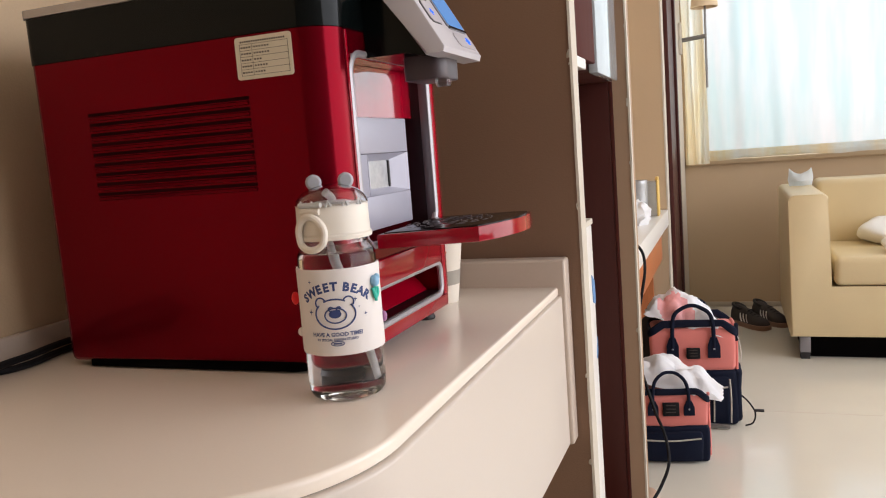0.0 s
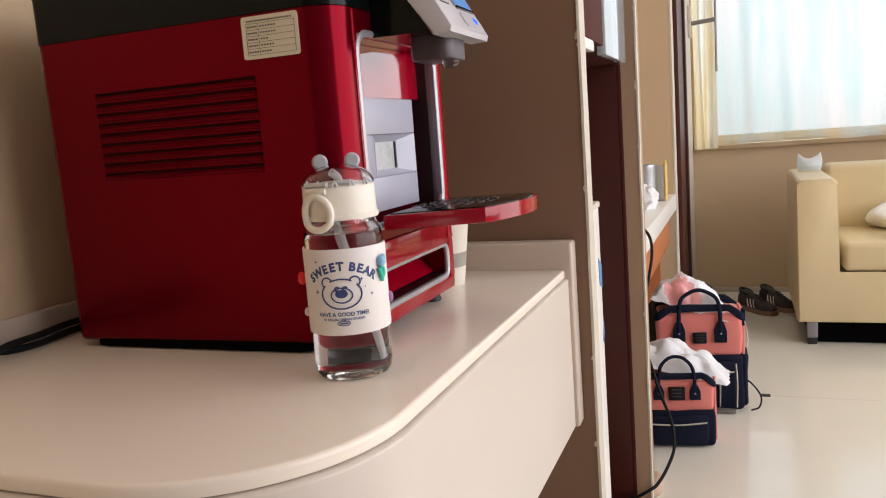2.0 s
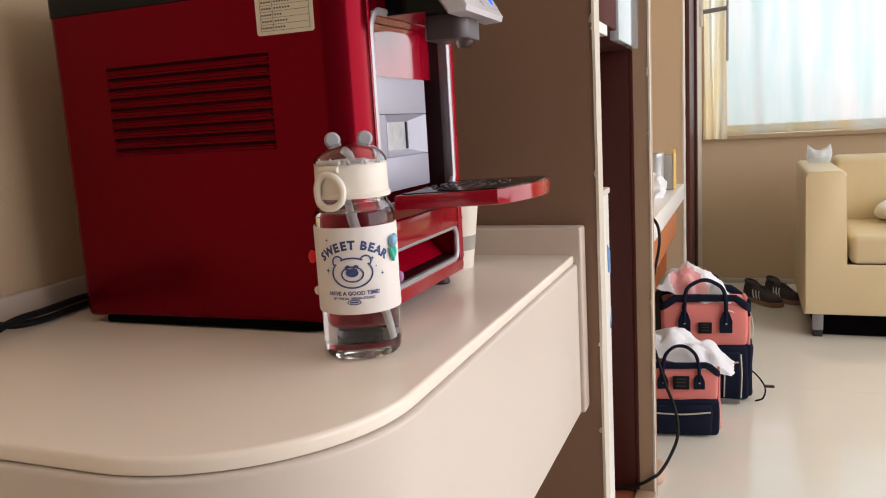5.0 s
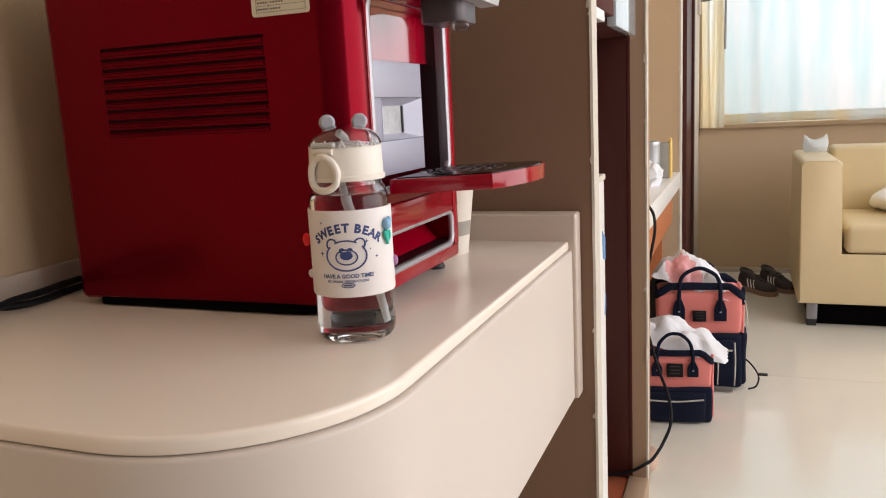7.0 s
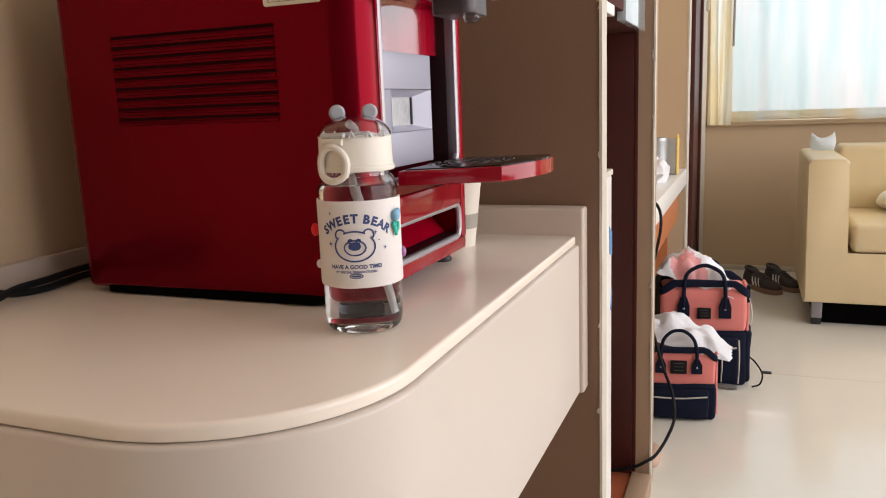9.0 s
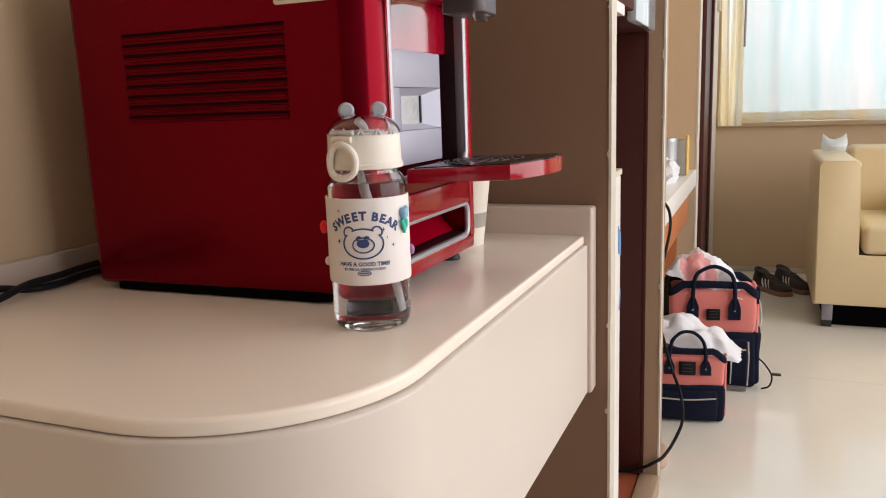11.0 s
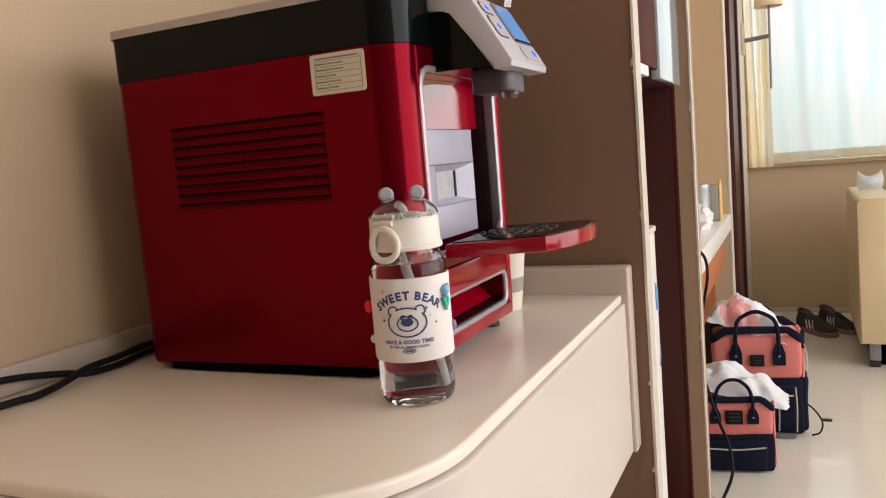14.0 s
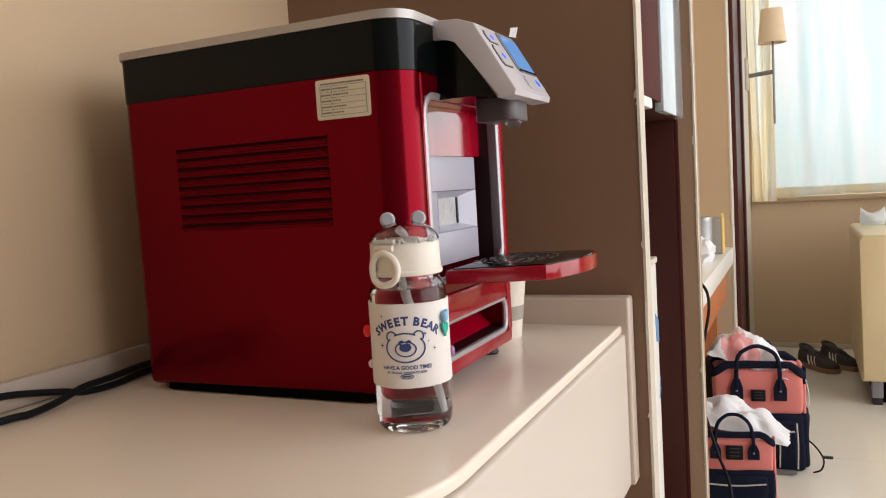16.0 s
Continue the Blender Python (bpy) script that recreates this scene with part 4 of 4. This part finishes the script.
    def tilt(bm):
        # the tray rises a little towards its front
        for v in bm.verts:
            v.co.z += 0.036 * max(0, v.co.x + 0.396)
        return bm
    tr = part("drip_tray", tilt(prism(shape, "z", 0.8645, 0.8795, bevel=0.0018)), REDG, m, "glossy red drip tray")
    cx, cy = sum(p[0] for p in shape) / len(shape), sum(p[1] for p in shape) / len(shape)
    inner = [(cx + (x - cx) * 0.93 - 0.002, cy + (y - cy) * 0.94) for x, y in shape]
    part("tray_top", tilt(prism(inner, "z", 0.8785, 0.8806, bevel=0.0006)), BLACK, tr, "glossy black tray top")
    # raised grey dashes for the gleam along the edges of the tray's slots
    for k in range(4):
        r = 0.013 + 0.011 * k
        n = 6 + 4 * k
        for j in range(n):
            q0 = 2 * math.pi * j / n
            line = [(-0.347 + r * math.cos(q), 0.945 + r * 1.15 * math.sin(q), 0.8808) for q in [q0 + 2 * math.pi / n * 0.62 * i / 4 for i in range(5)]]
            part("tray_dash", tilt(tube(line, 0.0006, 6, flat=0.5)), INTRIM, tr)
    # vents on the side: dark strips on the uncut shell hold the slots' shade
    for i in range(9):
        z = 1.0245 - i * 0.01035
        dx = 0.0
        v = part("vent_slot", box(-0.688 + dx, -0.4895 + dx, MY0 - 0.0004, MY0 + 0.003, z - 0.0034, z), SLOT, m)
        part("vent_lip", prism([(MY0 - 0.0002, z - 0.0042), (MY0 - 0.0022, z - 0.0052), (MY0 - 0.0012, z - 0.0078), (MY0 + 0.001, z - 0.0090)], "x", -0.687 + dx, -0.4905 + dx), RED, v)
    # label
    lx0, lx1, lz0, lz1 = -0.4990, -0.4370, 1.0395, 1.0790
    y = MY0 - 0.0006
    lab = part("label", prism(rounded(lx0, lx1, lz0, lz1, (0.003,) * 4, 4), "y", y, MY0 + 0.001), PAPER, m, "cream paper label with printed rows")
    def bar(x0, x1, z0, z1):
        part("mark", box(x0, x1, y - 0.0002, y + 0.0003, z0, z1), INK, lab)
    rows = [lz0 + 0.0035 + 0.0058 * k for k in range(6)]
    for z in rows:
        bar(lx0 + 0.005, lx1 - 0.004, z, z + 0.0003)
    for x in (lx0 + 0.005, lx0 + 0.0185, lx1 - 0.0043):
        bar(x, x + 0.0003, rows[0], rows[-1])
    rnd = random.Random(4)
    for k in range(5):
        for j in range(4):
            bar(lx0 + 0.0065 + j * 0.0029, lx0 + 0.0083 + j * 0.0029, rows[k] + 0.0022, rows[k] + 0.0038)
        x = lx0 + 0.0205
        for j in range(rnd.randint(3, 6)):
            bar(x, x + 0.0016, rows[k] + 0.0022, rows[k] + 0.0038)
            x += 0.0030
    x = lx0 + 0.006
    while x < lx1 - 0.007:
        bar(x, x + 0.0015, lz1 - 0.0053, lz1 - 0.0037)
        x += 0.0025
dispenser()

# ---- bottle ----
BX, BY = -0.3882, 0.7606
AIM = math.atan2(0.16 - BY, -0.06 - BX) - radians(9)     # the way that the print faces
def on_round(r, turn, z):
    lift = 0.0025 if z > 0.14 else 0.0
    return Vector((BX + r * math.cos(AIM + turn), BY + r * math.sin(AIM + turn), DZ + z + lift))
def text_mesh(body, size):
    cu = bpy.data.curves.new("letters", "FONT")
    cu.body, cu.size, cu.align_x, cu.align_y, cu.resolution_u, cu.offset = body, size, "CENTER", "BOTTOM_BASELINE", 2, size * (0.05 if len(body) < 2 else 0.035)
    ob = new("letters", cu)
    bpy.context.view_layer.update()
    me = bpy.data.meshes.new_from_object(ob.evaluated_get(bpy.context.evaluated_depsgraph_get()))
    bpy.data.objects.remove(ob), bpy.data.curves.remove(cu)
    bm = bmesh.new()
    bm.from_mesh(me)
    bpy.data.meshes.remove(me)
    return bm
def bottle():
    t = thing("water_bottle", (BX, BY, DZ), "clear glass bottle with a cream cap and white printed sleeve", "bottle")
    c = (BX, BY, DZ)
    rg = 0.0347
    low = [(0, 0.0085), (0.020, 0.0075), (0.026, 0.0045), (0.0285, 0.0002), (0.0315, 0.0014), (0.0340, 0.0055), (rg, 0.012), (rg, 0.1235), (0.0341, 0.1275), (0.0334, 0.1288), (0, 0.1290)]
    part("glass_body", lathe(low, c, 64), FILLED, t, "clear glass body full of water")
    neck = [(0.0335, 0.1294), (0.0318, 0.1335), (0.0292, 0.136), (0.0285, 0.144), (0.0268, 0.144), (0.0276, 0.135), (0.0304, 0.132), (0.0318, 0.1294)]
    part("glass_neck", lathe(neck, c, 64, closed=True), GLASS, t, "clear glass shoulder")
    part("straw", tube([on_round(0.006, -1.2, 0.140), on_round(0.0255, 1.30, 0.013)], 0.0034, 14), STRAW, t, "clear straw")
    # sleeve
    rs = 0.0361
    bm = lathe([(rs - 0.0012, 0.0424), (rs, 0.0421), (rs + 0.0003, 0.0434), (rs, 0.078), (rs + 0.0003, 0.1155), (rs, 0.1166), (rs - 0.0012, 0.1164)], c, 72, closed=True)
    for v in bm.verts:
        # the wrap sags at the back, where its ends meet
        away = -((v.co.x - BX) * math.cos(AIM) + (v.co.y - BY) * math.sin(AIM)) / rs
        if v.co.z > DZ + 0.1 and away > 0.2:
            v.co.z -= 0.011 * (away - 0.2)
    part("sleeve", roughen(bm, 0.0003, 60), SLEEVE, t, "white leatherette sleeve")
    rp = rs + 0.00035
    def bend(bm, z0, x0=0.0, arc=None):
        for v in bm.verts:
            x, z = v.co.x + x0, v.co.y
            v.co = on_round(rp, x / rp, z0 + z)
        bmesh.ops.recalc_face_normals(bm, faces=bm.faces)
        return bm
    # arched words, letter by letter
    word, size = "SWEET BEAR", 0.0101
    widths = {" ": 0.0034, "W": 0.0088}
    total = sum(widths.get(ch, 0.0064) for ch in word)
    s, ra = -total / 2, 0.043
    for ch in word:
        w = widths.get(ch, 0.0064)
        if ch != " ":
            ang = (s + w / 2) / ra
            bm = text_mesh(ch, size)
            moved(bm, Matrix.Translation((ra * math.sin(ang), ra * math.cos(ang) - ra, 0)) @ Matrix.Rotation(-ang, 4, "Z"))
            part("letter", bend(bm, 0.0985, 0.0012), NAVYINK, t)
        s += w
    part("print_line", bend(text_mesh("HAVE A GOOD TIME!", 0.0048), 0.0590), NAVYINK, t)
    part("print_line", bend(text_mesh("BY SPECIAL DESIGN STUDIO", 0.0029), 0.0552), NAVYINK, t)
    def stroke(points, r=0.00068, loop=False):
        return tube([on_round(rp, x / rp, z) for x, z in points], r, 6, loop=loop, up=(math.cos(AIM), math.sin(AIM), 0))
    ell = lambda cx, cz, a, b, n=40, s0=0, s1=360: [(cx + a * math.cos(radians(s0 + (s1 - s0) * i / n)), cz + b * math.sin(radians(s0 + (s1 - s0) * i / n))) for i in range(n + (s1 - s0 < 360))]
    part("print_oval", stroke(ell(0, 0.0527, 0.0056, 0.0019), 0.0004, True), NAVYINK, t)
    part("print_bar", stroke([(-0.0036, 0.0527), (0.0036, 0.0527)], 0.0007), NAVYINK, t)
    # plain rounded outline with two bumps and a filled oval
    part("print_outline", stroke(ell(0, 0.0780, 0.0176, 0.0126, 44, 142, 398)), NAVYINK, t)
    part("print_outline", stroke(ell(0, 0.0780, 0.0176, 0.0130, 16, 58, 122)), NAVYINK, t)
    for sx in (-1, 1):
        part("print_outline", stroke(ell(sx * 0.0122, 0.0880, 0.0046, 0.0046, 24, -40 if sx > 0 else 20, 160 if sx > 0 else 220)), NAVYINK, t)
    part("print_outline", stroke(ell(0.0002, 0.0770, 0.0093, 0.0064), 0.0006, True), NAVYINK, t)
    bm = bmesh.new()
    bm.faces.new([bm.verts.new(on_round(rp + 0.0003, x / rp, z)) for x, z in ell(0, 0.0783, 0.0054, 0.0036, 24)])
    part("print_spot", bm, NAVYINK, t)
    for x in (-0.0034, 0.0034):
        part("print_outline", stroke(ell(x, 0.0826, 0.0019, 0.0017, 14, 20, 300), 0.0007), NAVYINK, t)
    for x, z, q in ((-0.0215, 0.1062, 0.0016), (-0.0225, 0.0802, 0.0024), (0.0182, 0.0897, 0.0019), (0.0270, 0.0757, 0.0018), (0.0212, 0.0827, 0.0010)):
        bm = bmesh.new()
        bm.faces.new([bm.verts.new(on_round(rp + 0.0002, (x + q * (1 if k % 2 == 0 else 0.3) * math.cos(math.pi * k / 4)) / rp, z + 1.25 * q * (1 if k % 2 == 0 else 0.3) * math.sin(math.pi * k / 4))) for k in range(8)])
        part("print_star", bm, NAVYINK, t)
    # little resin charms round the sleeve
    ch = radians(9) + 0.92
    tu = part("charm", ellipsoid(on_round(rs + 0.002, ch, 0.1015), 0.0042, 0.0042, 0.0052, 16, 10), TULIPB, t, "pale blue resin flower")
    part("petal", ellipsoid(on_round(rs + 0.003, ch + 0.06, 0.1045), 0.0026, 0.0026, 0.0034, 12, 8), TULIPB, tu)
    part("stem", tube([on_round(rs + 0.002, ch, 0.0975), on_round(rs + 0.002, ch + 0.01, 0.0840)], 0.0014, 8), TULIPG, tu, "green resin stem")
    for k in (-1, 1):
        part("leaf", tube(smooth_line([on_round(rs + 0.002, ch + 0.01, 0.0865), on_round(rs + 0.0025, ch + 0.01 + k * 0.07, 0.091), on_round(rs + 0.002, ch + k * 0.085, 0.096)]), 0.0015, 8), TULIPG, tu, "green resin leaf")
    part("charm", ellipsoid(on_round(rs + 0.003, -1.38, 0.0895), 0.0035, 0.0035, 0.0058, 14, 10), REDC, t, "red resin charm")
    part("charm", ellipsoid(on_round(rs + 0.001, 1.62, 0.066), 0.003, 0.003, 0.005, 14, 10), PURPLE, t, "mauve resin charm")
    part("charm", ellipsoid(on_round(rs + 0.001, -1.5, 0.058), 0.003, 0.003, 0.004, 14, 10), SLEEVE, t, "white resin charm")
    # cap
    rc = 0.0320
    c = (BX, BY, DZ + 0.0025)
    part("cap", lathe([(0, 0.1405), (0.0255, 0.1405), (rc + 0.0008, 0.1375), (rc + 0.0014, 0.1388), (rc + 0.0012, 0.1412), (rc, 0.1425), (rc - 0.0003, 0.152), (rc - 0.0006, 0.1660), (rc - 0.0016, 0.1675), (0, 0.1675)], c, 56), CREAM, t, "cream plastic cap")
    d = [(rc * math.cos(a), 0.1665 + 0.0185 * math.sin(a)) for a in [math.pi / 2 * k / 10 for k in range(11)]]
    di = [((rc - 0.0014) * math.cos(a), 0.1665 + 0.0171 * math.sin(a)) for a in [math.pi / 2 * k / 10 for k in range(10, -1, -1)]]
    part("dome", lathe([(max(r, 0), z) for r, z in d[:-1]] + [(0, 0.185), (0, 0.1836)] + [(max(r, 0), z) for r, z in di[1:]], c, 56, closed=True), DOME, t, "clear plastic dome")
    part("mouthpiece", tube(smooth_line([on_round(0.004, 0.4, 0.1665), on_round(0.005, 0.2, 0.173), on_round(0.011, -0.3, 0.178)]), 0.0036, 12), STRAW, t)
    part("gasket", lathe([(0, 0.1672), (0.017, 0.1672), (0.0175, 0.1690), (0.012, 0.1705), (0, 0.1705)], c, 32), STRAW, t)
    for a in (-0.95, -0.55, -0.10, 0.35, 0.8):
        part("clip", tube([on_round(rc + 0.0002, radians(9) + a - 0.07, 0.1665), on_round(rc - 0.0002, radians(9) + a, 0.1712), on_round(rc + 0.0002, radians(9) + a + 0.08, 0.1665)], 0.0012, 8), STRAW, t)
    for k in (-1, 1):
        e = on_round(0.0140, radians(9) + k * 1.45, 0.1868)
        n = Vector((math.cos(AIM + radians(9)), math.sin(AIM + radians(9)), 0.1)).normalized()
        bm = lathe([(0, -0.0024), (0.0050, -0.0024), (0.0066, -0.0012), (0.0070, 0), (0.0066, 0.0012), (0.0050, 0.0024), (0, 0.0024)], (0, 0, 0), 24)
        part("ear", moved(bm, Matrix.Translation(e) @ n.to_track_quat("Z", "Y").to_matrix().to_4x4()), GREYEAR, t, "grey round tab")
    # hinge and carrying loop
    la = radians(9) - 0.62
    part("hinge", tube([on_round(rc + 0.001, la - 0.28, 0.163), on_round(rc + 0.0015, la, 0.1635), on_round(rc + 0.001, la + 0.28, 0.163)], 0.0028, 10), CREAM, t)
    n = 36
    ring = []
    for i in range(n):
        q = 2 * math.pi * i / n
        ring.append(on_round(rc + 0.0032, la + 0.0122 * math.cos(q) / rc * (1 - 0.12 * math.sin(q)), 0.1462 + 0.0130 * math.sin(q)))
    part("carry_loop", tube(ring, 0.0030, 10, loop=True, up=(math.cos(AIM + la), math.sin(AIM + la), 0)), CREAM, t, "cream oval carrying loop")
    part("latch", tube([on_round(rc + 0.0015, la - 0.34, 0.1685), on_round(rc + 0.0015, la + 0.34, 0.1685)], 0.0022, 8), STRAW, t)
bottle()

# ---- cup and cables on the desk ----
cup = thing("paper_cup", (-0.446, 1.155, DZ), "cream printed paper cup behind the dispenser", "cup")
part("cup_wall", lathe([(0.0255, 0.0), (0.0255, 0.002), (0.0365, 0.0955), (0.038, 0.0975), (0.0378, 0.099), (0.036, 0.098), (0.0248, 0.004), (0, 0.004), (0, 0.003), (0.0245, 0.003)], (-0.446, 1.155, DZ), 40), CUPP, cup)
part("printed_band", lathe([(0.0286, 0.0255), (0.0309, 0.0455), (0.0306, 0.0455), (0.0283, 0.0255)], (-0.446, 1.155, DZ), 40, closed=True), GREYBAND, cup, "grey printed band")
for x, y, z in ((-0.427, 1.127, 0.069), (-0.4245, 1.1285, 0.0725), (-0.429, 1.126, 0.073)):
    part("print_leaf", ellipsoid((x, y, DZ + z), 0.0026, 0.0012, 0.0014, 10, 6), ORANGE, cup)
cord = thing("power_cord", (-0.82, 0.75, DZ), "black flat power cord lying on the desk behind the dispenser", "power cord")
part("cord", tube(smooth_line([(-0.78, 0.95, 0.755), (-0.818, 0.90, 0.755), (-0.822, 0.855, 0.755), (-0.810, 0.795, 0.755), (-0.815, 0.758, 0.756), (-0.835, 0.738, 0.760), (-0.8425, 0.675, 0.771), (-0.843, 0.60, 0.772), (-0.842, 0.50, 0.765)]), 0.0044, 10, flat=0.9), RUBBER, cord)
part("cord", tube(smooth_line([(-0.78, 0.962, 0.763), (-0.818, 0.91, 0.7635), (-0.824, 0.858, 0.7638), (-0.812, 0.795, 0.7638), (-0.808, 0.752, 0.7635), (-0.804, 0.713, 0.757), (-0.800, 0.676, 0.755), (-0.807, 0.649, 0.755), (-0.82, 0.50, 0.755)]), 0.0044, 10, flat=0.9), RUBBER, cord)
